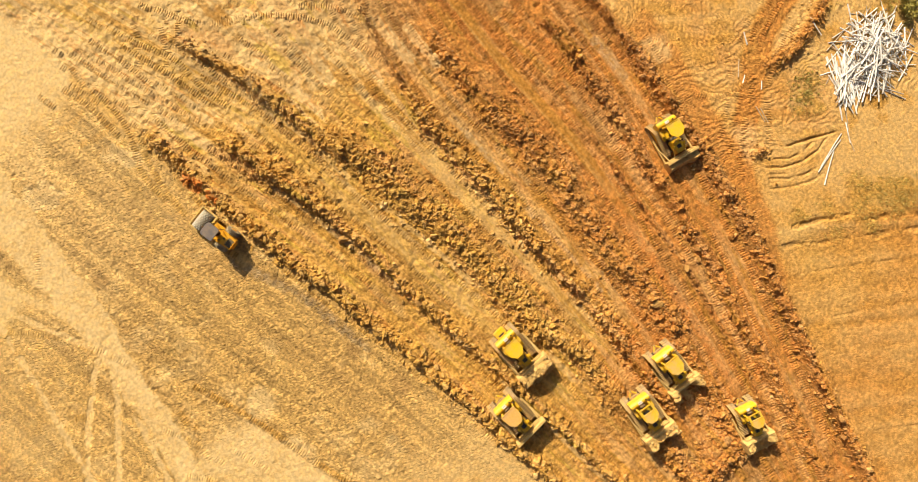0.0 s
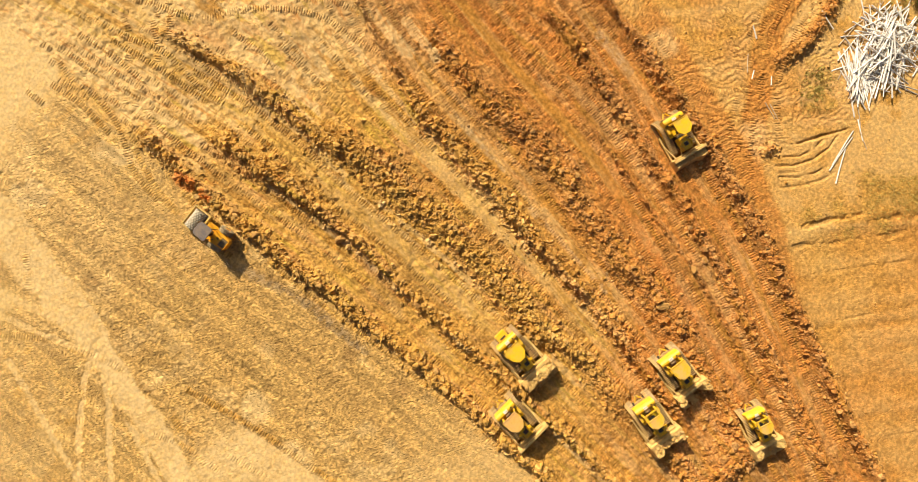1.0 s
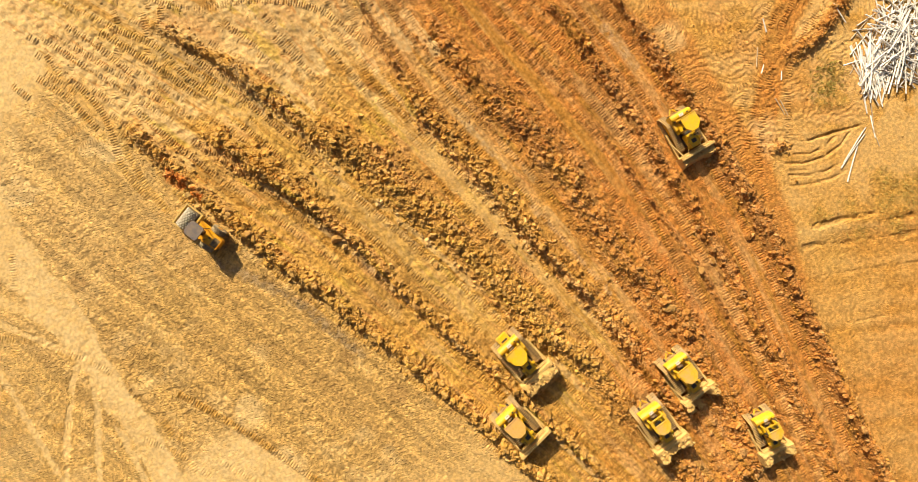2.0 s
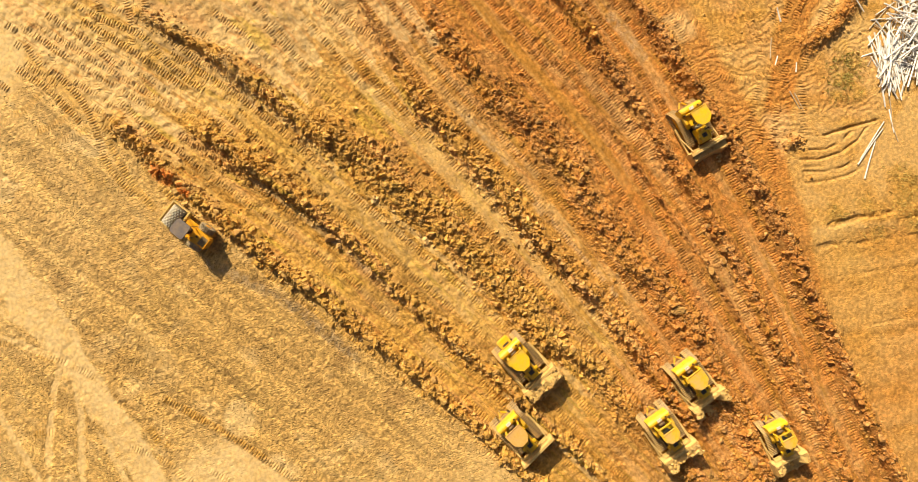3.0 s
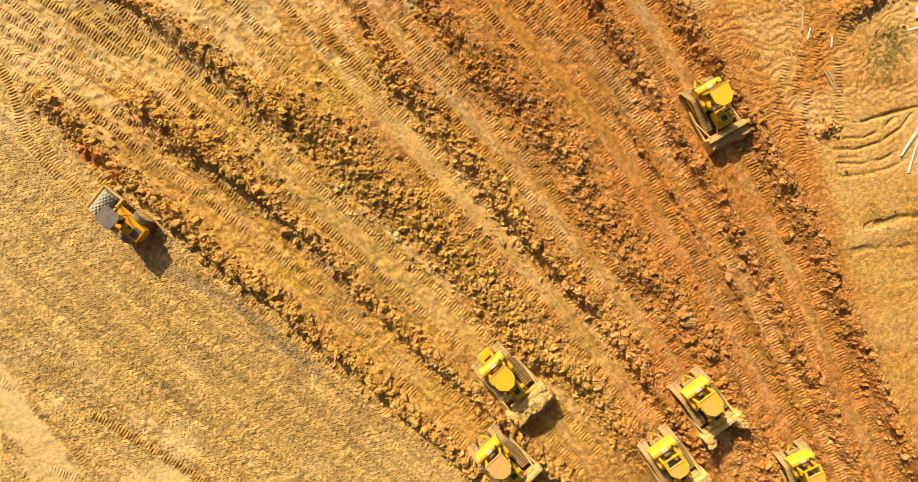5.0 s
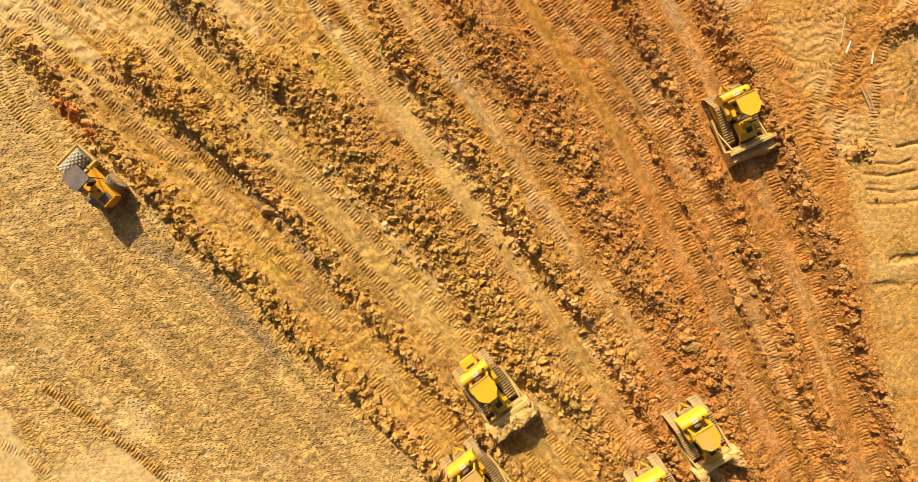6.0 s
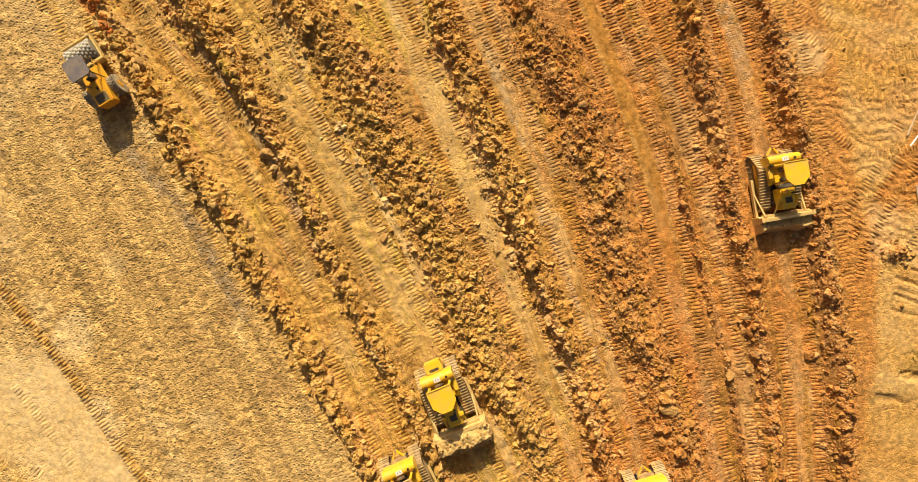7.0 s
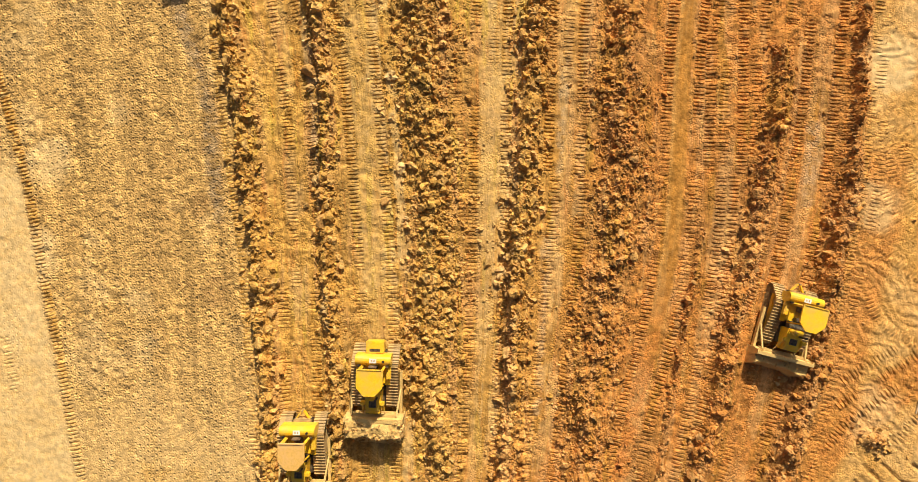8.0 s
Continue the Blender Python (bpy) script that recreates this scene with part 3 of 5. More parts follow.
        tree.links.new(maths(tree, "FLOOR", maths(tree, "DIVIDE", across, 0.9)), jump.inputs["W"])
        slip = ramp(tree, maths(tree, "ADD", maths(tree, "MULTIPLY", jump.outputs["Value"], 0.5), maths(tree, "MULTIPLY", grain(tree, 0.35, 3, 0.6, place), 0.9)), 0.84, 1.0)
        lengthwise = maths(tree, "ADD", along, maths(tree, "MULTIPLY_ADD", even_row, 0.21, jump.outputs["Value"]))
        u = maths(tree, "SUBTRACT", maths(tree, "FLOORED_MODULO", across, 0.3), 0.15)
        v = maths(tree, "SUBTRACT", maths(tree, "FLOORED_MODULO", lengthwise, 0.42), 0.21)
        slant = maths(tree, "MULTIPLY", maths(tree, "MULTIPLY_ADD", even_row, 1.8, -0.9), slip)
        v = maths(tree, "MULTIPLY", maths(tree, "MULTIPLY_ADD", u, slant, v), maths(tree, "MULTIPLY_ADD", slip, 0.45, 0.85))
        u = maths(tree, "MULTIPLY", u, maths(tree, "MULTIPLY_ADD", slip, -0.4, 1.0))
        far = maths(tree, "SQRT", maths(tree, "ADD", maths(tree, "MULTIPLY", u, u), maths(tree, "MULTIPLY", v, v)))
        cell = tree.nodes.new("ShaderNodeCombineXYZ")
        tree.links.new(row, cell.inputs[0])
        tree.links.new(maths(tree, "FLOOR", maths(tree, "DIVIDE", lengthwise, 0.42)), cell.inputs[1])
        foot = tree.nodes.new("ShaderNodeTexWhiteNoise")
        foot.noise_dimensions = "2D"
        tree.links.new(cell.outputs[0], foot.inputs["Vector"])
        far = maths(tree, "MULTIPLY_ADD", foot.outputs["Value"], 0.04, far)
        dent = ramp(tree, far, 0.02, 0.11, -0.15, 0.0)
        lip = maths(tree, "ADD", dent, maths(tree, "MULTIPLY", ramp(tree, maths(tree, "ABSOLUTE", maths(tree, "SUBTRACT", far, 0.125)), 0.05, 0.0), 0.02))
        fresh = maths(tree, "MULTIPLY", ramp(tree, grain(tree, 0.7, 3, 0.6, long.outputs[0]), 0.36, 0.6, 0.3, 1.25), ramp(tree, grain(tree, 0.4, 3, 0.6, place), 0.34, 0.5, 0.35, 1.0))
        height = maths(tree, "ADD", height, maths(tree, "MULTIPLY", lip, maths(tree, "MULTIPLY", fresh, parts.outputs["Alpha"])))
    bump = tree.nodes.new("ShaderNodeBump")
    bump.inputs["Strength"].default_value, bump.inputs["Distance"].default_value = 1.0, 1.0
    tree.links.new(height, bump.inputs["Height"])
    tree.links.new(bump.outputs[0], out.inputs["Normal"])
    return m


def coat(name, colour, roughness, metal=0.0, dust=0.3, dust_colour=(0.50, 0.33, 0.14), scale=1.5, wear=0.1, bump_depth=0.002, spread=0.06):
    """Paint, metal or rubber with dust in patches, worn tone and a fine uneven surface."""
    m, tree, out = shader(name)
    where = tree.nodes.new("ShaderNodeTexCoord").outputs["Object"]
    large, small = grain(tree, scale, 5, 0.65, where), grain(tree, scale * 14, 3, 0.6, where)
    own = tree.nodes.new("ShaderNodeObjectInfo").outputs["Random"]
    tone = tree.nodes.new("ShaderNodeHueSaturation")
    tone.inputs["Color"].default_value = (*colour, 1)
    tree.links.new(maths(tree, "MULTIPLY", ramp(tree, small, 0.3, 0.7, 1 - wear, 1 + wear), ramp(tree, own, 0, 1, 1 - spread, 1 + spread * 0.6)), tone.inputs["Value"])
    cover = maths(tree, "MULTIPLY", ramp(tree, maths(tree, "ADD", maths(tree, "MULTIPLY", large, 0.75), maths(tree, "MULTIPLY", small, 0.25)), 0.42, 0.62), dust)
    tree.links.new(blend(tree, cover, tone.outputs[0], dust_colour), out.inputs["Base Color"])
    tree.links.new(ramp(tree, cover, 0, 1, roughness, 0.9), out.inputs["Roughness"])
    out.inputs["Metallic"].default_value = metal
    b = tree.nodes.new("ShaderNodeBump")
    b.inputs["Distance"].default_value = bump_depth
    tree.links.new(small, b.inputs["Height"])
    tree.links.new(b.outputs[0], out.inputs["Normal"])
    return m


EARTH = earth_material("earth", False)
CLOD = earth_material("clod_earth", True)
YELLOW = coat("yellow_paint", (0.85, 0.51, 0.015), 0.35, dust=0.42, scale=0.9)
YELLOW_DUSTY = coat("dusty_yellow_paint", (0.78, 0.47, 0.03), 0.5, dust=0.75, dust_colour=(0.62, 0.40, 0.18), scale=0.7)
TAN_ROOF = coat("dusty_tan_paint", (0.72, 0.42, 0.1), 0.5, dust=0.9, dust_colour=(0.66, 0.40, 0.17), scale=0.5)
FRAME_TAN = coat("dusty_frame_paint", (0.62, 0.42, 0.10), 0.6, dust=0.9, dust_colour=(0.55, 0.40, 0.19), scale=1.4)
ORANGE = coat("orange_yellow_paint", (0.80, 0.38, 0.012), 0.35, dust=0.2, scale=0.9)
STEEL = coat("track_steel", (0.33, 0.225, 0.10), 0.55, metal=0.1, dust=0.95, dust_colour=(0.58, 0.39, 0.15), scale=1.3)
BLADE_STEEL = coat("scoured_steel", (0.62, 0.43, 0.15), 0.5, metal=0.0, dust=0.8, dust_colour=(0.54, 0.34, 0.11), scale=1.3)
CHROME = coat("cylinder_rod", (0.7, 0.68, 0.64), 0.2, metal=1.0, dust=0.15)
BLACK = coat("black_parts", (0.018, 0.017, 0.016), 0.55, dust=0.3, scale=2.0)
RUBBER = coat("tyre_rubber", (0.3, 0.24, 0.15), 0.85, dust=0.95, dust_colour=(0.62, 0.50, 0.29), scale=1.6)
GREY_ROOF = coat("grey_canopy_paint", (0.115, 0.105, 0.115), 0.5, dust=0.3, scale=1.2)
DRUM_STEEL = coat("drum_steel", (0.34, 0.30, 0.22), 0.5, metal=0.2, dust=0.4, dust_colour=(0.42, 0.34, 0.2), scale=2.0)
PAD_STEEL = coat("scoured_pad_steel", (0.72, 0.68, 0.56), 0.4, metal=0.1, dust=0.5, dust_colour=(0.66, 0.55, 0.36), scale=2.0)
WHITE_DECAL = coat("white_decal", (0.75, 0.74, 0.7), 0.5, dust=0.2)
SEAT = coat("seat_vinyl", (0.05, 0.03, 0.025), 0.6, dust=0.4)
POLE_WOOD = coat("bleached_wood", (0.84, 0.81, 0.76), 0.7, dust=0.35, spread=0.3, dust_colour=(0.42, 0.36, 0.28), scale=0.8, wear=0.2, bump_depth=0.01)
POLE_BROWN = coat("weathered_wood", (0.42, 0.32, 0.2), 0.8, spread=0.4, dust=0.5, dust_colour=(0.62, 0.55, 0.44), scale=0.9, wear=0.2, bump_depth=0.01)
DRY_SPOIL = coat("dry_spoil", (0.72, 0.47, 0.16), 0.95, dust=0.7, dust_colour=(0.58, 0.36, 0.10), scale=1.6, wear=0.15, bump_depth=0.03)
STONE = coat("pale_stone", (0.5, 0.27, 0.075), 0.95, dust=0.8, dust_colour=(0.46, 0.26, 0.07), scale=2.0, bump_depth=0.03)
DRY_GRASS = coat("dry_grass", (0.50, 0.37, 0.09), 0.85, dust=0.6, dust_colour=(0.48, 0.33, 0.10), scale=0.6, wear=0.3)
GREEN_LEAF = coat("shrub_leaf", (0.44, 0.38, 0.08), 0.6, dust=0.4, dust_colour=(0.2, 0.16, 0.05), scale=0.8, wear=0.3)
glass, glass_tree, glass_out = shader("cab_glass")
glass_out.inputs["Base Color"].default_value = (0.55, 0.62, 0.58, 1)
glass_out.inputs["Transmission Weight"].default_value, glass_out.inputs["Roughness"].default_value = 1.0, 0.06


# ---- the ground: one sheet, fine where the work goes on ----
def lines(a, b, step):
    """Grid lines: even between a and b, ever wider beyond, out to the horizon."""
    out = step * 2.0 ** np.arange(1, 14)
    out = np.cumsum(out)
    return np.r_[(a - out[::-1]), np.arange(a, b, step), b + out]


def sheet(name, points, faces, material, mix=None, uv=None, flat=False, tint=None):
    """A mesh object straight from arrays; all faces have the same number of corners."""
    me = bpy.data.meshes.new(name)
    me.vertices.add(len(points))
    me.vertices.foreach_set("co", np.asarray(points, np.float32).ravel())
    count, corners = faces.shape
    me.loops.add(count * corners)
    me.loops.foreach_set("vertex_index", faces.astype(np.int32).ravel())
    me.polygons.add(count)
    me.polygons.foreach_set("loop_start", np.arange(0, count * corners, corners, dtype=np.int32))
    me.update(calc_edges=True)
    me.polygons.foreach_set("use_smooth", np.full(count, not flat))
    if mix is not None:
        layer = me.attributes.new("soil_mix", "FLOAT_COLOR", "POINT")
        layer.data.foreach_set("color", np.asarray(mix, np.float32).ravel())
    if tint is not None:
        layer = me.attributes.new("soil_tint", "FLOAT_COLOR", "POINT")
        layer.data.foreach_set("color", np.asarray(tint, np.float32).ravel())
        xyz = np.asarray(points, float)
        layer = me.attributes.new("strip_place", "FLOAT_VECTOR", "POINT")
        layer.data.foreach_set("vector", strips(xyz[:, 0], xyz[:, 1]).astype(np.float32).ravel())
    if uv is not None:
        layer = me.uv_layers.new(name="passes")
        layer.data.foreach_set("uv", np.asarray(uv, np.float32)[faces.ravel()].ravel())
    me.materials.append(material)
    me.update()
    return new(name, me)


STEP = 0.115
u_lines, v_lines = lines(-47.5, 59.0, STEP), lines(-36.0, 39.5, STEP)
uu, vv = np.meshgrid(u_lines, v_lines)
gx, gy = ((uu + vv) / math.sqrt(2)).ravel(), ((vv - uu) / math.sqrt(2)).ravel()
gz, g_mix, g_heap, g_tint = soil(gx, gy)
gz = gz * smooth(300, 90, np.hypot(gx, gy))
cols, rows_count = len(u_lines), len(v_lines)
first = (np.arange(rows_count - 1)[:, None] * cols + np.arange(cols - 1)).ravel()
quads = np.stack([first, first + 1, first + cols + 1, first + cols], 1)
ground = sheet("ground", np.stack([gx, gy, gz], 1), quads, EARTH, g_mix, np.stack([EDGE_A(gy) - gx, gy], 1), tint=g_tint)
tagged(ground, "bare ochre and red earth, cut, rolled and tracked by machines", "ground", kind="structure")
HEIGHTS = gz.reshape(rows_count, cols)
MIXES = g_mix.reshape(rows_count, cols, 4)
TINTS = g_tint.reshape(rows_count, cols, 4)
HEAPS = g_heap.reshape(rows_count, cols)


def ground_at(x, y):
    """Height, soil fractions and heap share of the built ground at places x, y."""
    u, v = (np.asarray(x) - y) / math.sqrt(2), (np.asarray(x) + y) / math.sqrt(2)
    i = np.clip(np.searchsorted(u_lines, u) - 1, 0, cols - 2)
    j = np.clip(np.searchsorted(v_lines, v) - 1, 0, rows_count - 2)
    fu, fv = (u - u_lines[i]) / (u_lines[i + 1] - u_lines[i]), (v - v_lines[j]) / (v_lines[j + 1] - v_lines[j])
    z = (HEIGHTS[j, i] * (1 - fu) + HEIGHTS[j, i + 1] * fu) * (1 - fv) + (HEIGHTS[j + 1, i] * (1 - fu) + HEIGHTS[j + 1, i + 1] * fu) * fv
    return z, MIXES[j, i], HEAPS[j, i], TINTS[j, i]


# ---- clods and crumbs ----
RNG = np.random.RandomState(7)


def rock_shapes(subdivisions, count, uneven):
    """A few broken lumps of about unit size: their corners and triangles."""
    bm = bmesh.new()
    bmesh.ops.create_icosphere(bm, subdivisions=subdivisions, radius=1.0)
    base = np.array([v.co[:] for v in bm.verts])
    tris = np.array([[v.index for v in f.verts] for f in bm.faces])
    bm.free()
    shapes = []
    for _ in range(count):
        s = base.copy()
        for _ in range(7):  # chop flat faces
            n = RNG.normal(size=3)
            n /= np.linalg.norm(n)
            d = s @ n
            s = s - np.maximum(d - RNG.uniform(0.35, 0.8), 0)[:, None] * n
        s *= 1 + RNG.uniform(-uneven, uneven, (len(s), 1))
        shapes.append(s)
    return shapes, tris


SMALL_ROCKS, SMALL_TRIS = rock_shapes(1, 16, 0.32)
LARGE_ROCKS, LARGE_TRIS = rock_shapes(2, 16, 0.26)


def lumps(name, x, y, size, label, material=None, category="clods", lift=0.22, shapes=None, tris=None, base_z=None, dry=None):
    """Many lumps of earth of the given sizes, lying on the ground, as one object."""
    material = material or CLOD
    shapes, tris = (SMALL_ROCKS, SMALL_TRIS) if shapes is None else (shapes, tris)
    z, mix, _, tint = ground_at(x, y)
    if base_z is not None:
        z = base_z
    if dry is not None:
        mix, tint = np.tile((0.15, dry, 0.0, 0.0), (len(x), 1)), tint * 0
    n, corners = len(x), len(shapes[0])
    pick = RNG.randint(0, len(shapes), n)
    a, b = RNG.uniform(0, 2 * np.pi, n), RNG.uniform(-0.5, 0.5, n)
    stretch = np.stack([RNG.uniform(0.8, 1.35, n), RNG.uniform(0.7, 1.1, n), RNG.uniform(0.55, 0.95, n)], 1)
    p = np.array(shapes)[pick] * (size[:, None] * stretch)[:, None, :]
    ca, sa, cb, sb = np.cos(a)[:, None], np.sin(a)[:, None], np.cos(b)[:, None], np.sin(b)[:, None]
    px, py, pz = p[..., 0], p[..., 1] * cb - p[..., 2] * sb, p[..., 1] * sb + p[..., 2] * cb
    world_p = np.stack([x[:, None] + px * ca - py * sa, y[:, None] + px * sa + py * ca, z[:, None] + pz + (size * lift)[:, None]], -1)
    faces = (tris[None] + (np.arange(n) * corners)[:, None, None]).reshape(-1, 3)
    mix = np.array(mix)
    mix[:, 1] = np.clip(mix[:, 1] + RNG.uniform(-0.3, 0.35, n), 0, 1)  # some have dried pale
    mix[:, 2] = mix[:, 2] * RNG.uniform(0, 1, n)
    mix = np.repeat(np.c_[mix[:, :3], np.zeros(n)], corners, 0)
    ob = sheet(name, world_p.reshape(-1, 3), faces, material, mix, flat=True, tint=np.repeat(tint, corners, 0))
    return tagged(ob, label, category, kind="stuff")


for line, half, high, y0, y1, thick, coarse in WINDROWS:
    count = int((y1 - y0) * half * 2 * thick * 1.8)
    y = RNG.uniform(y0, y1, count)
    wander = (rough(y, y * 0 + half * 7, 5.0, 5, 2) - 0.5) * half
    x = line(y) + wander + RNG.normal(half * 0.1, half * 0.66, count)
    keep = RNG.uniform(size=count) < 0.25 + 1.1 * rough(x, y, 2.4, 111, 2)
    x, y = x[keep], y[keep]
    size = np.clip(coarse * 0.44 * np.exp(RNG.normal(0, 0.58, len(x))), 0.05, 0.42)
    big = size > 0.2
    what = "reddish brown" if line in (ROW_G, ROW_J, ROW_N) else "ochre"
    lumps("windrow_clods", x[~big], y[~big], size[~big], f"broken {what} earth clods heaped in a windrow")
    lumps("windrow_clods", x[big], y[big], size[big], f"large broken {what} earth clods in a windrow", shapes=LARGE_ROCKS, tris=LARGE_TRIS)

# the pushed heap ahead of the front dozers
a, r = RNG.uniform(0, 2 * np.pi, 420), np.sqrt(RNG.uniform(0, 1, 420))
size = np.clip(0.14 * np.exp(RNG.normal(0, 0.5, 420)), 0.06, 0.5)
lumps("heap_clods", 9.0 + 3.5 * r * np.cos(a), -38.9 + 2.7 * r * np.sin(a), size, "large ochre clods on the pushed earth heap", shapes=LARGE_ROCKS, tris=LARGE_TRIS)

# the spoil along the haul way
line = np.r_[bend(SPOIL), np.tile(((36.4, -18.9),), (14, 1))]
pick = RNG.randint(0, len(line), 900)
x, y = line[pick, 0] + RNG.normal(0, 0.7, 900), line[pick, 1] + RNG.normal(0, 0.7, 900)
lumps("spoil_clods", x, y, np.clip(0.09 * np.exp(RNG.normal(0, 0.5, 900)), 0.04, 0.35), "broken red earth clods pushed up beside the haul way")

# crumbs strewn over the cut and the rolled ground
x, y = RNG.uniform(-34, 42, 40000), RNG.uniform(-58, 44, 40000)
inside = (np.abs(x + y) < 56) & (x < ROW_N(y) + 3)
rolled_side = x < EDGE_A(y)
keep = inside & (RNG.uniform(size=40000) < np.where(rolled_side, 0.0, 0.6) * (1 - 0.75 * swept(x, y)) * (0.3 + 1.4 * rough(x, y, 3.0, 131, 2)))
x, y = x[keep], y[keep]
lumps("earth_crumbs", x, y, np.clip(0.05 * np.exp(RNG.normal(0, 0.45, len(x))), 0.03, 0.14), "small ochre crumbs of earth strewn over the ground", lift=0.05)
x, y = RNG.uniform(32, 60, 1500), RNG.uniform(-56, 6, 1500)
keep = (x > ROW_N(y) + 1) & (RNG.uniform(size=1500) < rough(x, y, 4.0, 137, 2))
x, y = x[keep], y[keep]
lumps("earth_crumbs", x, y, np.clip(0.06 * np.exp(RNG.normal(0, 0.5, len(x))), 0.03, 0.22), "small pale crumbs of earth strewn beside the scarp")


# ---- prints of the dozers' tracks: ridges left between the grousers ----
TAKEN = set()  # where a print lies already


def track_print(name, line, label, width=0.78, pitch=0.275, high=0.046, gap=0.3, seed=1):
    """Earth ridges across a line of points, as a crawler track leaves them; gap: the share that is blurred away."""
    line = np.asarray(line)
    along = np.r_[0, np.cumsum(np.hypot(*np.diff(line, axis=0).T))]
    s = np.arange(0, along[-1], pitch)
    s = s + RNG.uniform(-0.02, 0.02, len(s))
    c = np.stack([np.interp(s, along, line[:, k]) for k in (0, 1)], 1)
    t = np.stack([np.interp(s + 0.2, along, line[:, k]) - np.interp(s - 0.2, along, line[:, k]) for k in (0, 1)], 1)
    t /= np.maximum(np.hypot(t[:, 0], t[:, 1]), 1e-6)[:, None]
    clear = rough(c[:, 0], c[:, 1], 3.0, 200 + seed, 2)
    heap = ground_at(c[:, 0], c[:, 1])[2]
    keep = (clear > gap) & (heap < 0.75)
    mine = set()
    sides = np.stack([t[:, 1], -t[:, 0]], 1)
    flanks = [[(int(round((px + f * qx) / 0.3)), int(round((py + f * qy) / 0.3))) for f in (-0.32 * width, 0.0, 0.32 * width)] for (px, py), (qx, qy) in zip(c, sides)]
    keep &= np.array([not any(cell in TAKEN for cell in three) for three in flanks])
    for three, good in zip(flanks, keep):
        if good:
            mine.update(three)
    TAKEN.update(mine)
    c, t, clear = c[keep], t[keep], clear[keep]
    n = len(c)
    if n == 0:
        return None
    side = np.stack([t[:, 1], -t[:, 0]], 1)
    stations, profile = np.array([-0.5, -0.25, 0.0, 0.25, 0.5]), np.array([-0.5, -0.22, 0.3, 0.5])
    tall = high * (0.5 + 1.0 * np.clip((clear - gap) * 3.5, 0, 1))
    verts = np.zeros((n, 5, 4, 3))
    for i, w in enumerate(stations):
        jog = RNG.uniform(-0.022, 0.022, n)
        lift = tall * RNG.uniform(0.6, 1.15, n) * (0.35 if abs(w) == 0.5 else 1.0)
        lift = lift * (RNG.uniform(size=n) > 0.08)
        for k, q in enumerate(profile):
            d = q * pitch * 0.86 + jog
            at = c + side * (w * width) + t * d[:, None]
            z = ground_at(at[:, 0], at[:, 1])[0]
            verts[:, i, k, :2] = at
            verts[:, i, k, 2] = z + (lift if k in (1, 2) else -0.03)
    grid = np.arange(20).reshape(5, 4)
    q = np.stack([grid[:-1, :-1], grid[1:, :-1], grid[1:, 1:], grid[:-1, 1:]], -1).reshape(-1, 4)
    faces = (q[None] + (np.arange(n) * 20)[:, None, None]).reshape(-1, 4)
    flat = verts.reshape(-1, 3)
    _, mix, _, tint = ground_at(flat[:, 0], flat[:, 1])
    ob = sheet(name, flat, faces, CLOD, np.c_[mix[:, :3], np.zeros(len(mix))], flat=True, tint=tint)
    return tagged(ob, label, "track print", kind="stuff")


def lane_line(line, y0, y1, offset):
    y = np.arange(y0, y1, 0.2)
    return np.stack([line(y) + offset, y], 1)


# prints that lie on top of the others in the north
NORTH_PRINTS = (
    ((-0.1, 41.4), (2.0, 36.6), (3.8, 34.6), (7.3, 32.6), (10.6, 29.3), (12.7, 25.8), (13.2, 21.7), (14.0, 18.8)),
    ((11.4, 30.1), (14.6, 26.8), (15.7, 23.2), (15.9, 20.7)),
    ((-7.7, 44.1), (-6.6, 38.8), (-6.3, 34.8)), ((-5.4, 44.1), (-4.2, 39.7), (-2.2, 35.2), (-2.6, 31.0), (-1.8, 26.4)), ((-4.0, 41.3), (-3.3, 36.9)),
    ((-5.6, 41.1), (-4.7, 37.3), (-4.0, 34.3), (-3.1, 28.7)), ((-10.0, 43.2), (-9.1, 38.5)), ((-6.8, 39.0), (-6.8, 35.2)), ((-11.2, 43.4), (-11.7, 39.7)),
    ((-13.7, 42.3), (-12.8, 38.5), (-12.9, 33.0)), ((-11.4, 39.9), (-11.0, 36.7), (-11.5, 33.4), (-14.1, 28.5)), ((-0.6, 33.1), (-0.1, 28.5)),
    ((-8.7, 32.9), (-8.3, 26.4), (-7.6, 20.6)), ((-16.1, 43.7), (-15.6, 40.4)), ((-12.6, 31.8), (-14.1, 28.5), (-14.3, 24.1)), ((4.3, 32.4), (5.2, 26.8)),
    ((2.0, 39.4), (-0.1, 36.9), (-2.2, 35.2)), ((-0.7, 39.4), (-2.4, 36.4), (-4.5, 34.8)), ((10.3, 22.6), (9.8, 15.6)), ((7.1, 27.7), (7.0, 18.4)),
)
track_print("track_print", lane_line(FIELD_P, -30, 8, 0.0), "sharp crawler track print along the edge of the pale field", seed=140, gap=0.12, high=0.06)
for k, way in enumerate(NORTH_PRINTS):
    track_print("track_print", bend(way), "sharp ridged crawler track print in pale earth", width=0.8, pitch=0.28, seed=150 + k, gap=0.2, high=0.056)
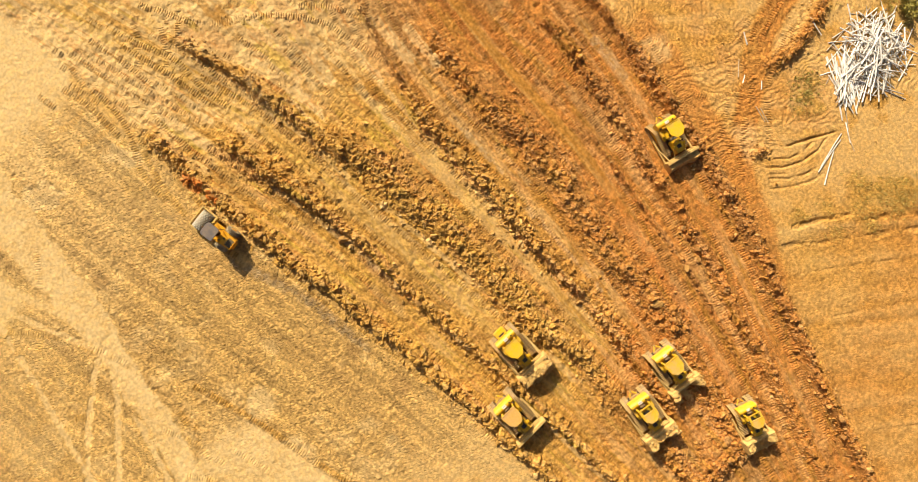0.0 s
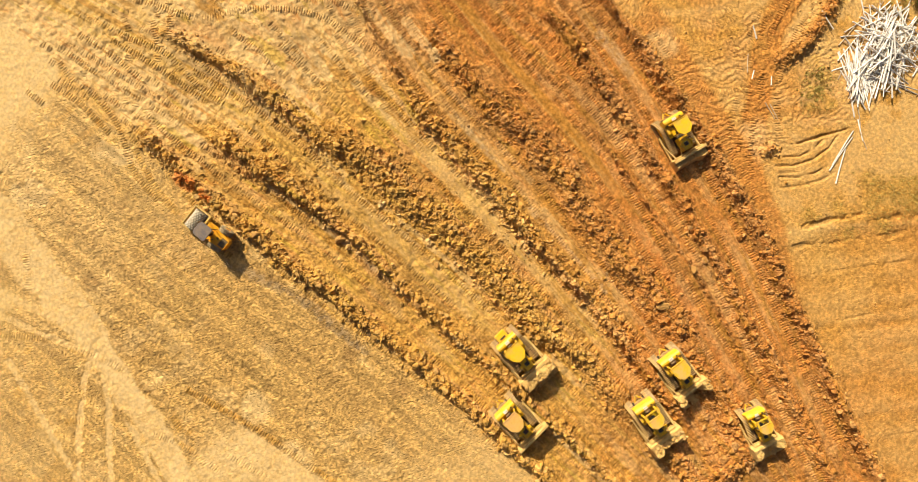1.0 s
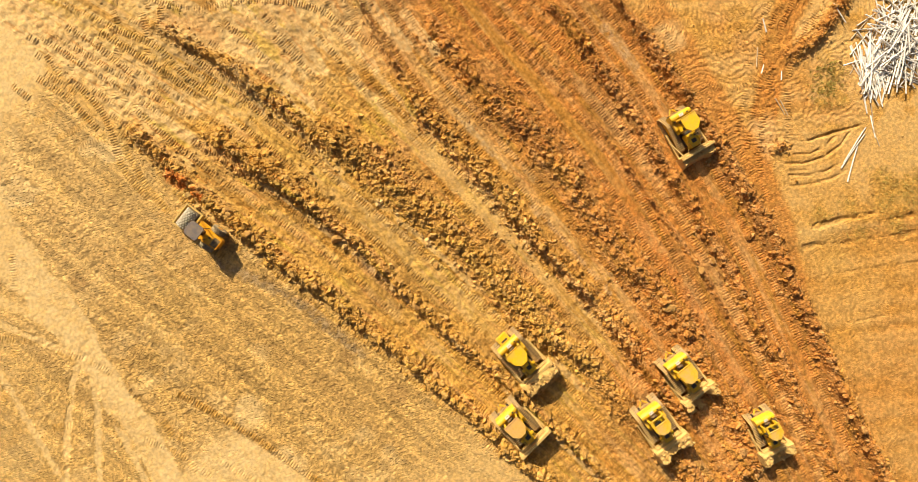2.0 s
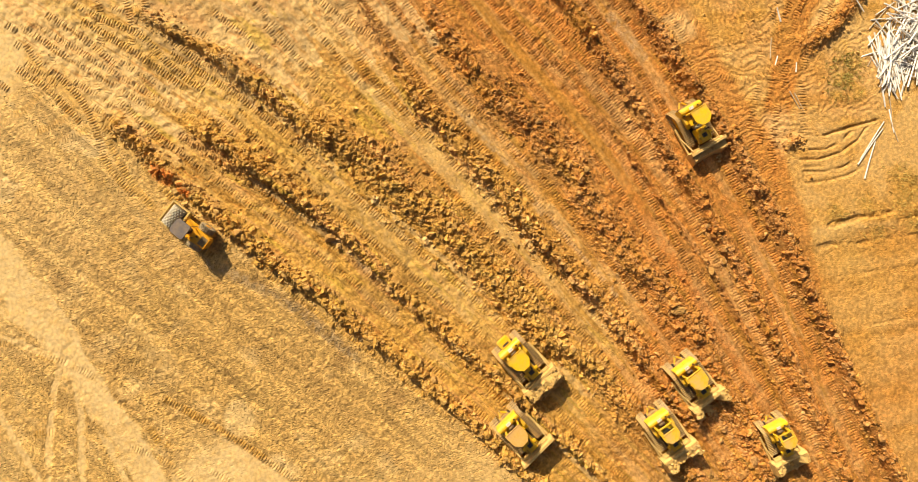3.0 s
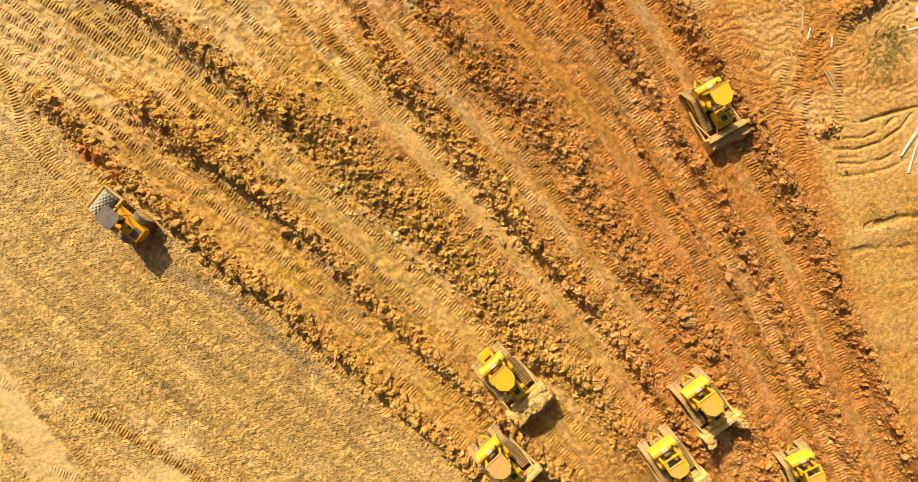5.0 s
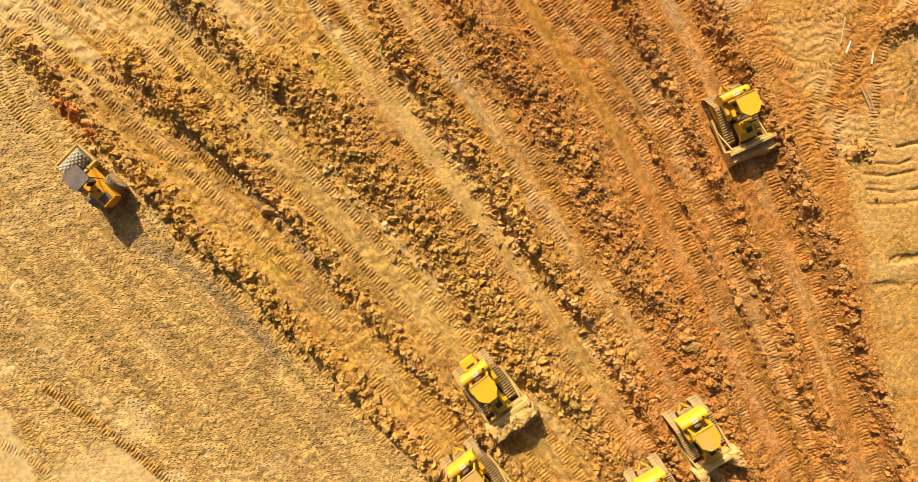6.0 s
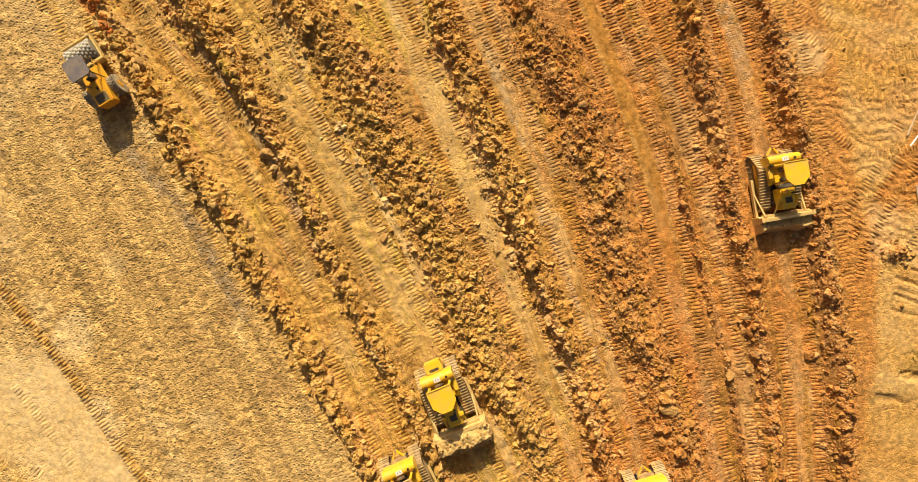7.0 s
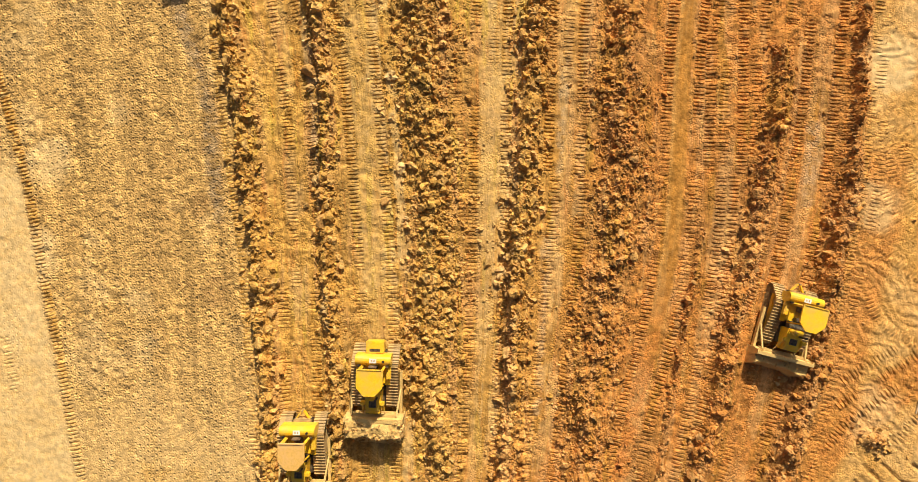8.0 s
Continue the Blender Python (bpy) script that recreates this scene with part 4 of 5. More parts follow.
for k, (line, y_start, y_end) in enumerate(LANES):
    for offset in (-1.13, 1.13):
        y0, y1 = y_start, y_end
        if line is LANE_L:  # north of the dozer one side of this lane is buried
            track_print("track_print", lane_line(line, -8, y1, -0.2 if offset < 0 else 1.5), "ridged crawler track print pressed in an earth lane", seed=k, gap=0.27)
            y1 = -8
        if line in (LANE_D, LANE_F, LANE_I):  # in the south these passes ran a little aside
            aside = {LANE_D: (-1.05, 1.25), LANE_F: (-0.5, 1.5), LANE_I: (-0.15, 0.75)}[line][offset > 0]
            track_print("track_print", lane_line(line, y0, 0, aside), "ridged crawler track print pressed in an earth lane", seed=k, gap=0.2, high=0.052)
            y0 = 0
        track_print("track_print", lane_line(line, y0, y1, offset), "ridged crawler track print pressed in an earth lane", seed=k, gap=0.2 if line is LANE_H else 0.27, high=0.052)
# older prints beside and between the lanes
for k, (line, offset, y0, y1) in enumerate((
    (LANE_H, 2.1, 0, 20), (LANE_I, 2.0, 0, 18), (LANE_I, -1.9, 6, 30), (LANE_K, -2.6, 0, 16), (ROW_N, -0.5, 2, 16), (ROW_N, 1.7, 6, 18),
    (LANE_D, -2.6, 6, 30), (LANE_D, 2.0, 12, 30), (ROW_C, 3.3, 8, 30), (ROW_C, 1.6, 16, 32), (LANE_F, -0.6, 18, 34), (LANE_F, 2.4, 16, 34), (ROW_G, 1.6, 10, 32), (ROW_G, 3.2, 14, 34),
    (LANE_M, -2.2, 16, 42), (LANE_M, -3.5, 18, 44), (LANE_M, 2.3, 26, 40), (LANE_L, 0.4, 22, 44), (LANE_L, 2.2, 24, 45), (LANE_L, -2.0, 30, 42), (ROW_B, 0.6, 14, 40),
    (LANE_H, 3.0, 0, 26), (LANE_I, 1.2, 0, 24), (LANE_I, -0.9, 0, 30), (ROW_J, 1.0, -10, 18), (ROW_J, -1.0, 0, 18), (LANE_K, -1.9, -8, 10), (LANE_K, 2.1, -12, 12), (ROW_N, 1.2, -56, 14), (ROW_N, 2.2, -24, 8),
    (LANE_D, 0.2, 8, 26), (LANE_F, 0.1, 2, 12), (ROW_G, -1.9, -24, 16), (ROW_E, 1.4, 0, 30), (ROW_C, -2.6, 6, 36), (ROW_C, 2.6, -36, 8), (ROW_E, -1.5, 8, 34), (ROW_E, -3.2, 12, 34), (LANE_M, 0.0, 20, 46), (LANE_M, -5.0, 26, 46), (LANE_L, -0.8, 26, 42),
    (EDGE_A, -1.2, -20, 14), (LANE_K, 3.2, -34, -12), 
)):
    track_print("track_print", lane_line(line, y0, y1, offset), "older crumbling crawler track print in bare earth", seed=20 + k, gap=0.38, high=0.038)
# curved prints where machines turned
TURNS = (
    ((-15.9, 33.7), (-13.1, 32.2), (-10.3, 32.7), (-7.8, 34.3), (-4.7, 35.0), (-1.7, 36.6), (0.6, 39.9), (1.0, 46)),
    ((-17.0, 36.0), (-13.5, 34.6), (-10.6, 35.2), (-8.2, 37.0), (-5.2, 38.0), (-3.0, 40.5), (-2.5, 47)),
    ((-6.8, 37.1), (-10.0, 33.8), (-12.2, 30.4), (-13.6, 25.5), (-13.9, 20.4), (-13.0, 14)),
    ((-4.8, 36.0), (-8.0, 32.8), (-10.4, 29.4), (-11.6, 24.5), (-11.9, 19.4), (-11.2, 13)),
    ((-1.0, 43.0), (1.5, 37.0), (6.9, 33.2), (10.8, 29.6), (13.1, 25.4), (13.8, 20.9), (14.4, 16.5)),
    ((2.0, 44.0), (3.4, 39.0), (8.5, 35.2), (12.6, 31.2), (15.1, 26.4), (16.0, 21.9)),
    HAUL_WAY,
    ((52.8, -11.2), (47.0, -12.4), (43.2, -14.0), (40.4, -16.4), (37.6, -19.6)),
    ((34.6, -1.6), (36.9, -4.8), (41.3, -7.9), (46.0, -7.6)),
    ((35.6, 0.6), (38.2, -2.8), (42.3, -5.6), (47.0, -5.4)),
    ((33.6, -8.0), (34.4, -12.0), (36.8, -14.6), (39.8, -15.4)),
    ((35.4, -7.0), (36.6, -10.4), (39.0, -12.2), (42.0, -12.6)),
    ((-37, 27), (-33, 22), (-30, 15), (-29.5, 8), (-31, 0)),
    ((-46, 20), (-40, 20), (-34, 24), (-28, 31), (-24, 40)),
    ((-44, 9), (-38, 6), (-33, 0), (-29, -8)),
    ((-30, 6), (-27.5, -4), (-25.5, -14), (-23, -26)),
    ((-33, -2), (-30, -10), (-27, -20)),
    ((-40, 16), (-35, 12), (-31, 4), (-29.5, -6)),
    ((-22, 44), (-19, 40), (-16, 38), (-11, 39), (-7, 44)),
)
for k in range(9):  # rings in the yard, where machines swing round
    radius, a0, a1 = 4.2 + 1.05 * k, radians(178 + 4 * (k % 3)), radians(262 + 5 * (k % 2))
    turn = [(46.0 + radius * math.cos(a), 2.0 + radius * math.sin(a)) for a in np.linspace(a0, a1, 9)]
    track_print("track_print", bend(turn), "curved crawler track print in the yard", width=0.75, pitch=0.27, seed=90 + k, gap=0.42, high=0.038)
for k in range(2):
    turn = [(px - 1.3 * (k + 1) * 0.75, py + 1.3 * (k + 1) * 0.65) for px, py in HAUL_WAY]
    track_print("track_print", bend(turn), "curved crawler track print in the yard", seed=110 + k, gap=0.36, high=0.05)
for k, way in enumerate(TURNS):
    track_print("track_print", bend(way), "curved crawler track print in bare earth", seed=60 + k, gap=0.33 if k < 12 else 0.52, high=0.05 if k < 12 else 0.036)


# ---- shapes for the machines; a machine looks along its own +x ----
def part(name, bm, material, parent, label=""):
    me = bpy.data.meshes.new(name)
    bmesh.ops.recalc_face_normals(bm, faces=bm.faces)
    bm.to_mesh(me)
    bm.free()
    me.materials.append(material)
    ob = new(name, me)
    ob.parent = parent
    return tagged(ob, label)


def bevel(bm, size, angle=0.5):
    edges = [e for e in bm.edges if len(e.link_faces) == 2 and e.calc_face_angle(0) > angle]
    bmesh.ops.bevel(bm, geom=edges, offset=size, segments=2, affect="EDGES", clamp_overlap=True)


def block(x0, x1, y0, y1, z0, z1, soft=0.03, bm=None, shape=None):
    """A bevelled box; shape may move its corners."""
    made = bmesh.new()
    bmesh.ops.create_cube(made, size=1.0)
    for v in made.verts:
        v.co = Vector(((x0 + x1) / 2 + v.co.x * (x1 - x0), (y0 + y1) / 2 + v.co.y * (y1 - y0), (z0 + z1) / 2 + v.co.z * (z1 - z0)))
        if shape:
            v.co = Vector(shape(*v.co))
    if soft:
        bevel(made, soft)
    return joined(bm, made)


def joined(bm, made):
    """Adds made to bm, or returns it where there is none."""
    if bm is None:
        return made
    me = bpy.data.meshes.new("joint")
    made.to_mesh(me)
    made.free()
    bm.from_mesh(me)
    bpy.data.meshes.remove(me)
    return bm


def slab(outline, z0, z1, soft=0.02, bm=None):
    """A plate of the given outline in x, y."""
    made = bmesh.new()
    low = [made.verts.new((x, y, z0)) for x, y in outline]
    high = [made.verts.new((x, y, z1)) for x, y in outline]
    made.faces.new(low[::-1]), made.faces.new(high)
    for i in range(len(low)):
        j = (i + 1) % len(low)
        made.faces.new((low[i], low[j], high[j], high[i]))
    if soft:
        bevel(made, soft)
    return joined(bm, made)


def side_slab(outline, y0, y1, soft=0.02, bm=None):
    """A body of the given outline in x, z."""
    made = slab([(x, z) for x, z in outline], 0, 1, 0)
    for v in made.verts:
        v.co = Vector((v.co.x, y0 + (y1 - y0) * v.co.z, v.co.y))
    if soft:
        bevel(made, soft)
    return joined(bm, made)


def rod(a, b, r, r2=None, segments=12, bm=None):
    """A round bar from a to b."""
    a, b = Vector(a), Vector(b)
    made = bmesh.new()
    bmesh.ops.create_cone(made, cap_ends=True, segments=segments, radius1=r, radius2=r if r2 is None else r2, depth=(b - a).length)
    bmesh.ops.transform(made, verts=made.verts, matrix=Matrix.Translation((a + b) / 2) @ (b - a).to_track_quat("Z", "Y").to_matrix().to_4x4())
    return joined(bm, made)


def bar(a, b, wide, high, soft=0.015, bm=None):
    """A square bar from a to b."""
    a, b = Vector(a), Vector(b)
    made = block(-0.5, 0.5, -wide / 2, wide / 2, -high / 2, high / 2, 0)
    for v in made.verts:
        v.co.x *= (b - a).length
    if soft:
        bevel(made, soft)
    turn = (b - a).to_track_quat("X", "Z").to_matrix().to_4x4()
    bmesh.ops.transform(made, verts=made.verts, matrix=Matrix.Translation((a + b) / 2) @ turn)
    return joined(bm, made)


def wheel(x, y, z, r, wide, hub=0.35, segments=28, bm=None):
    """A stepped disc on a cross axle."""
    made = rod((x, y - wide / 2, z), (x, y + wide / 2, z), r, segments=segments)
    made = rod((x, y - wide / 2 - 0.05, z), (x, y + wide / 2 + 0.05, z), r * hub, segments=16, bm=made)
    return made


def belt_path(circles, pitch):
    """Points and headings along a belt pulled round circles (x, z, r)."""
    a = np.linspace(0, 2 * np.pi, 120, endpoint=False)
    cloud = np.concatenate([np.stack([x + r * np.cos(a), z + r * np.sin(a)], 1) for x, z, r in circles])
    cloud = cloud[np.lexsort((cloud[:, 1], cloud[:, 0]))]

    def half(points):
        hull = []
        for p in points:
            while len(hull) > 1 and (hull[-1][0] - hull[-2][0]) * (p[1] - hull[-2][1]) - (hull[-1][1] - hull[-2][1]) * (p[0] - hull[-2][0]) <= 0:
                hull.pop()
            hull.append(p)
        return hull[:-1]

    ring = np.array(half(cloud) + half(cloud[::-1]))
    ring = np.vstack([ring, ring[:1]])
    along = np.r_[0, np.cumsum(np.hypot(*np.diff(ring, axis=0).T))]
    count = int(along[-1] / pitch)
    s = np.arange(count) * along[-1] / count
    at = np.stack([np.interp(s, along, ring[:, k]) for k in (0, 1)], 1)
    ahead = np.stack([np.interp((s + 0.05) % along[-1], along, ring[:, k]) for k in (0, 1)], 1) - at
    return at, ahead / np.hypot(*ahead.T)[:, None]


def shoe_mesh(wide, pitch=0.22):
    """One plate of a crawler chain with its grouser bar."""
    half = pitch * 0.47
    section = ((-half, 0.0), (half, 0.0), (half, 0.045), (half * 0.55, 0.05), (half * 0.45, 0.12), (half * 0.15, 0.12), (half * 0.05, 0.05), (-half, 0.045))
    bm = bmesh.new()
    ends = [[bm.verts.new((along, side, out)) for along, out in section] for side in (-wide / 2, wide / 2)]
    n = len(section)
    for i in range(n):
        j = (i + 1) % n
        bm.faces.new((ends[0][i], ends[0][j], ends[1][j], ends[1][i]))
    bm.faces.new(ends[0]), bm.faces.new(ends[1][::-1])
    bmesh.ops.recalc_face_normals(bm, faces=bm.faces)
    me = bpy.data.meshes.new("track_shoe")
    bm.to_mesh(me)
    bm.free()
    me.materials.append(STEEL)
    return me


SHOE = shoe_mesh(0.86)


def make_track(circles, y, parent):
    """A crawler chain: the links, and one plate after another on them."""
    at, ahead = belt_path(circles, 0.22)
    bm = bmesh.new()
    loops = [[bm.verts.new((px + tz * deep, y + w, pz - tx * deep)) for (px, pz), (tx, tz) in zip(at, ahead)] for w, deep in ((-0.13, 0.0), (0.13, 0.0), (0.13, -0.09), (-0.13, -0.09))]
    for a, b in zip(loops, loops[1:] + loops[:1]):
        for i in range(len(a)):
            j = (i + 1) % len(a)
            bm.faces.new((a[i], a[j], b[j], b[i]))
    track = part("track", bm, STEEL, parent, "dusty steel crawler track with grousers")
    for (px, pz), (tx, tz) in zip(at, ahead):
        shoe = new("track_shoe", SHOE)
        shoe.parent = track
        shoe.matrix_local = Matrix(((tx, 0, tz, px), (0, 1, 0, y), (tz, 0, -tx, pz), (0, 0, 0, 1)))
    return track


def make_dozer(label, paint, roof_paint, glazed=False, weight=False):
    """A crawler dozer with its blade."""
    body = tagged(new("bulldozer"), label, "bulldozer", group="dozers cutting the lanes")
    part("hull", block(-1.9, 1.9, -0.72, 0.72, 0.5, 1.05, 0.05), BLACK, body, "dusty black hull under the engine")
    circles = ((1.72, 0.46, 0.4), (-1.75, 0.44, 0.38), (-0.95, 1.08, 0.42))
    for side in (-1, 1):
        y = side * 1.2
        track = make_track(circles, y, body)
        part("sprocket", wheel(-0.95, y, 1.08, 0.36, 0.2), STEEL, track)
        for x, z, r in circles[:2]:
            part("idler", wheel(x, y, z, r * 0.92, 0.22), STEEL, track)
        rollers = None
        for x in np.linspace(-1.2, 1.2, 7):
            rollers = wheel(x, y, 0.26, 0.16, 0.3, bm=rollers, segments=14)
        part("track_rollers", rollers, STEEL, track)
        part("track_frame", block(-1.5, 1.5, y - 0.14, y + 0.14, 0.34, 0.72, 0.04), paint, track)
        # fender with a box on it
        part("fender", block(-1.75, 0.35, side * 0.78 - 0.02 if side > 0 else -1.12, 1.12 if side > 0 else -0.76, 1.58, 1.66, 0.02), paint, body)
        part("tool_box", block(-1.1, -0.1, side * 0.86 if side > 0 else -1.18, 1.18 if side > 0 else -0.86, 1.66, 2.02, 0.05), paint, body)
        part("push_arm", bar((-0.35, side * 1.72, 0.5), (2.62, side * 1.78, 0.46), 0.2, 0.3), BLADE_STEEL, body, "scoured dusty push arm")
        part("arm_brace", bar((0.9, side * 1.74, 0.62), (2.66, side * 1.55, 1.25), 0.12, 0.14), BLADE_STEEL, body)
    # engine hood, narrower and lower towards the radiator
    part("dashboard", block(0.2, 0.72, -0.62, 0.62, 1.6, 2.06, 0.06), BLACK, body, "black cowl before the windscreen")
    hood = part("hood", block(0.7, 2.15, -0.55, 0.55, 1.0, 2.05, 0.07, shape=lambda x, y, z: (x, y * (0.92 if x > 1 else 1.05), z - (0.16 if x > 1 and z > 1.5 else 0))), paint, body)
    part("radiator_guard", block(2.15, 2.3, -0.52, 0.52, 0.95, 1.85, 0.04), paint, hood)
    grille = None
    for z in np.linspace(1.05, 1.72, 7):
        grille = block(2.3, 2.33, -0.44, 0.44, z, z + 0.05, 0.008, bm=grille)
    part("grille", grille, BLACK, hood)
    part("exhaust_stack", rod((1.15, 0.3, 2.62), (1.15, 0.3, 2.75), 0.07, 0.09, bm=rod((1.15, 0.3, 1.9), (1.15, 0.3, 2.62), 0.075)), BLACK, hood, "sooty exhaust stack")
    part("air_cleaner", rod((1.0, -0.3, 2.34), (1.0, -0.3, 2.5), 0.17, 0.12, bm=rod((1.0, -0.3, 1.95), (1.0, -0.3, 2.34), 0.1)), paint, hood)
    part("hood_louvre", block(1.4, 1.85, -0.26, 0.26, 1.93, 1.975, 0.01), BLACK, hood)
    # cab
    cab = part("cab", block(-1.35, 0.25, -0.8, 0.8, 1.05, 1.75, 0.05), paint, body)
    part("operator_seat", block(-0.95, -0.5, -0.28, 0.28, 1.75, 2.05, 0.06, bm=block(-1.1, -0.95, -0.28, 0.28, 1.8, 2.6, 0.05)), SEAT, cab, "dark vinyl operator seat")
    part("control_stand", block(-0.1, 0.2, -0.35, 0.35, 1.75, 2.25, 0.05), BLACK, cab)
    for y in (0.74, -0.74):
        part("roof_post", bar((-1.0, y * 1.05, 1.7), (-0.95, y, 3.34), 0.16, 0.2), paint, body)
        part("roof_post", bar((0.36, y * 0.9, 1.75), (0.26, y * 0.82, 3.34), 0.09, 0.09), paint, body)
    front = -0.5 if glazed else -1.1
    roof = part("roof_plate", slab(((front, -0.88), (-0.05, -0.88), (0.14, -0.84), (0.66, -0.36), (0.66, 0.36), (0.14, 0.84), (-0.05, 0.88), (front, 0.88)), 3.32, 3.44, 0.03), roof_paint, body, "flat roof plate narrowing forwards")
    part("roof_lip", block(front - 0.02, front + 0.06, -0.8, 0.8, 3.44, 3.49, 0.015), roof_paint, roof)
    if glazed:
        part("roof_window", block(-1.06, -0.54, -0.6, 0.6, 3.33, 3.37, 0.01), glass, roof, "roof window over the seat")
        for y in (-0.74, 0.74):
            part("roof_rail", block(-1.14, -0.48, y - 0.13, y + 0.13, 3.32, 3.42, 0.02), paint, roof)
        part("roof_rail", block(-1.2, -1.06, -0.86, 0.86, 3.32, 3.42, 0.02), paint, roof)
    wind = part("windscreen", block(0.29, 0.31, -0.55, 0.55, 1.85, 3.25, 0.004), glass, cab, "dusty cab glass")
    wind.visible_shadow = False
    # the round-shouldered fuel tank across the back, and what hangs behind it
    corner = [(-1.43 + 0.36 * math.cos(a), 2.02 + 0.36 * math.sin(a)) for a in np.linspace(0, math.pi, 9)]
    tank = part("fuel_tank", side_slab([(-1.07, 1.3)] + corner + [(-1.79, 1.3)], -1.2, 1.2, 0.05), paint, body, "broad fuel tank with a rounded top")
    part("decal", slab(((-1.58, -0.24), (-1.28, -0.24), (-1.28, 0.24), (-1.58, 0.24)), 2.385, 2.392, 0), WHITE_DECAL, tank, "small white plate")
    marks = slab(((-1.5, -0.13), (-1.36, -0.13), (-1.36, -0.05), (-1.5, -0.05)), 2.393, 2.396, 0)
    part("decal_mark", slab(((-1.5, 0.05), (-1.36, 0.05), (-1.36, 0.13), (-1.5, 0.13)), 2.393, 2.396, 0, bm=marks), STEEL, tank)
    part("tank_cap", rod((-1.4, 0.7, 2.34), (-1.4, 0.7, 2.45), 0.09), BLACK, tank)
    for y in (-0.95, 0.95):
        part("work_lamp", rod((-1.08, y, 2.2), (-0.98, y, 2.2), 0.1, bm=block(-1.12, -1.06, y - 0.12, y + 0.12, 2.08, 2.32, 0.02)), BLACK, tank)
    part("rear_housing", block(-1.95, -1.2, -0.62, 0.62, 0.55, 1.32, 0.06), STEEL, body)
    if weight:
        heavy = part("counterweight", block(-2.62, -1.78, -0.62, 0.62, 0.85, 1.75, 0.06), paint, body, "square counterweight with a dark slot")
        # a flat black plate on top stands for the shade inside the opening
        part("slot", block(-2.12, -1.92, -0.36, 0.36, 1.752, 1.76, 0.002), BLACK, heavy)
    else:
        part("drawbar", bar((-1.85, 0.5, 0.95), (-2.5, 0.06, 1.0), 0.12, 0.2, bm=bar((-1.85, -0.5, 0.95), (-2.5, -0.06, 1.0), 0.12, 0.2)), paint, body, "pale drawbar arms meeting in a point")
        part("hitch_pin", rod((-2.5, 0, 0.75), (-2.5, 0, 1.25), 0.07), STEEL, body)
    # blade
    inner = [(3.02 - 0.34 * math.sin(math.pi * k / 10), 0.06 + 1.5 * k / 10) for k in range(11)]
    outer = [(x - 0.1 if 0 < k < 10 else x - 0.08, z) for k, (x, z) in enumerate(inner)]
    blade = part("blade", side_slab(inner + outer[::-1], -2.0, 2.0, 0), BLADE_STEEL, body, "curved scoured steel blade caked with earth")
    part("top_rail", block(2.78, 3.06, -2.02, 2.02, 1.5, 1.66, 0.04), BLADE_STEEL, blade)
    part("cutting_edge", block(2.98, 3.12, -2.04, 2.04, 0.0, 0.22, 0.02), STEEL, blade)
    for side in (-1, 1):
        part("end_plate", side_slab([(2.62, 0.08), (3.12, 0.05), (3.16, 1.1), (3.02, 1.66), (2.7, 1.6)], side * 2.0 - 0.04, side * 2.0 + 0.04, 0.01), BLADE_STEEL, blade)
        lift = part("lift_cylinder", rod((1.55, side * 0.66, 1.95), (2.15, side * 0.72, 1.45), 0.09), paint, body)
        part("cylinder_rod", rod((2.15, side * 0.72, 1.45), (2.7, side * 0.78, 0.95), 0.045), CHROME, lift)
        part("cylinder_bracket", block(1.4, 1.68, side * 0.66 - 0.16, side * 0.66 + 0.16, 1.78, 2.1, 0.04), paint, lift)
    ribs = part("blade_back", block(2.5, 2.72, -1.5, 1.5, 0.5, 0.72, 0.03, bm=block(2.5, 2.76, -1.5, 1.5, 1.1, 1.28, 0.03)), BLADE_STEEL, blade)
    ribs.location.x = 0.02
    return body


def place(x, y, heading, scale=1.0):
    """Pose of a dozer whose fuel tank stands over x, y."""
    a = radians(heading)
    x, y = x + 1.43 * scale * math.cos(a), y + 1.43 * scale * math.sin(a)
    ca, sa = math.cos(a), math.sin(a)
    feet = np.array([(x + u * ca - v * sa, y + u * sa + v * ca) for u in (-1.5, 1.5) for v in (-1.2, 1.2)])
    z = float(np.mean(ground_at(feet[:, 0], feet[:, 1])[0])) + 0.02
    return pose(x, y, z, 0, 0, heading) @ Matrix.Scale(scale, 4)


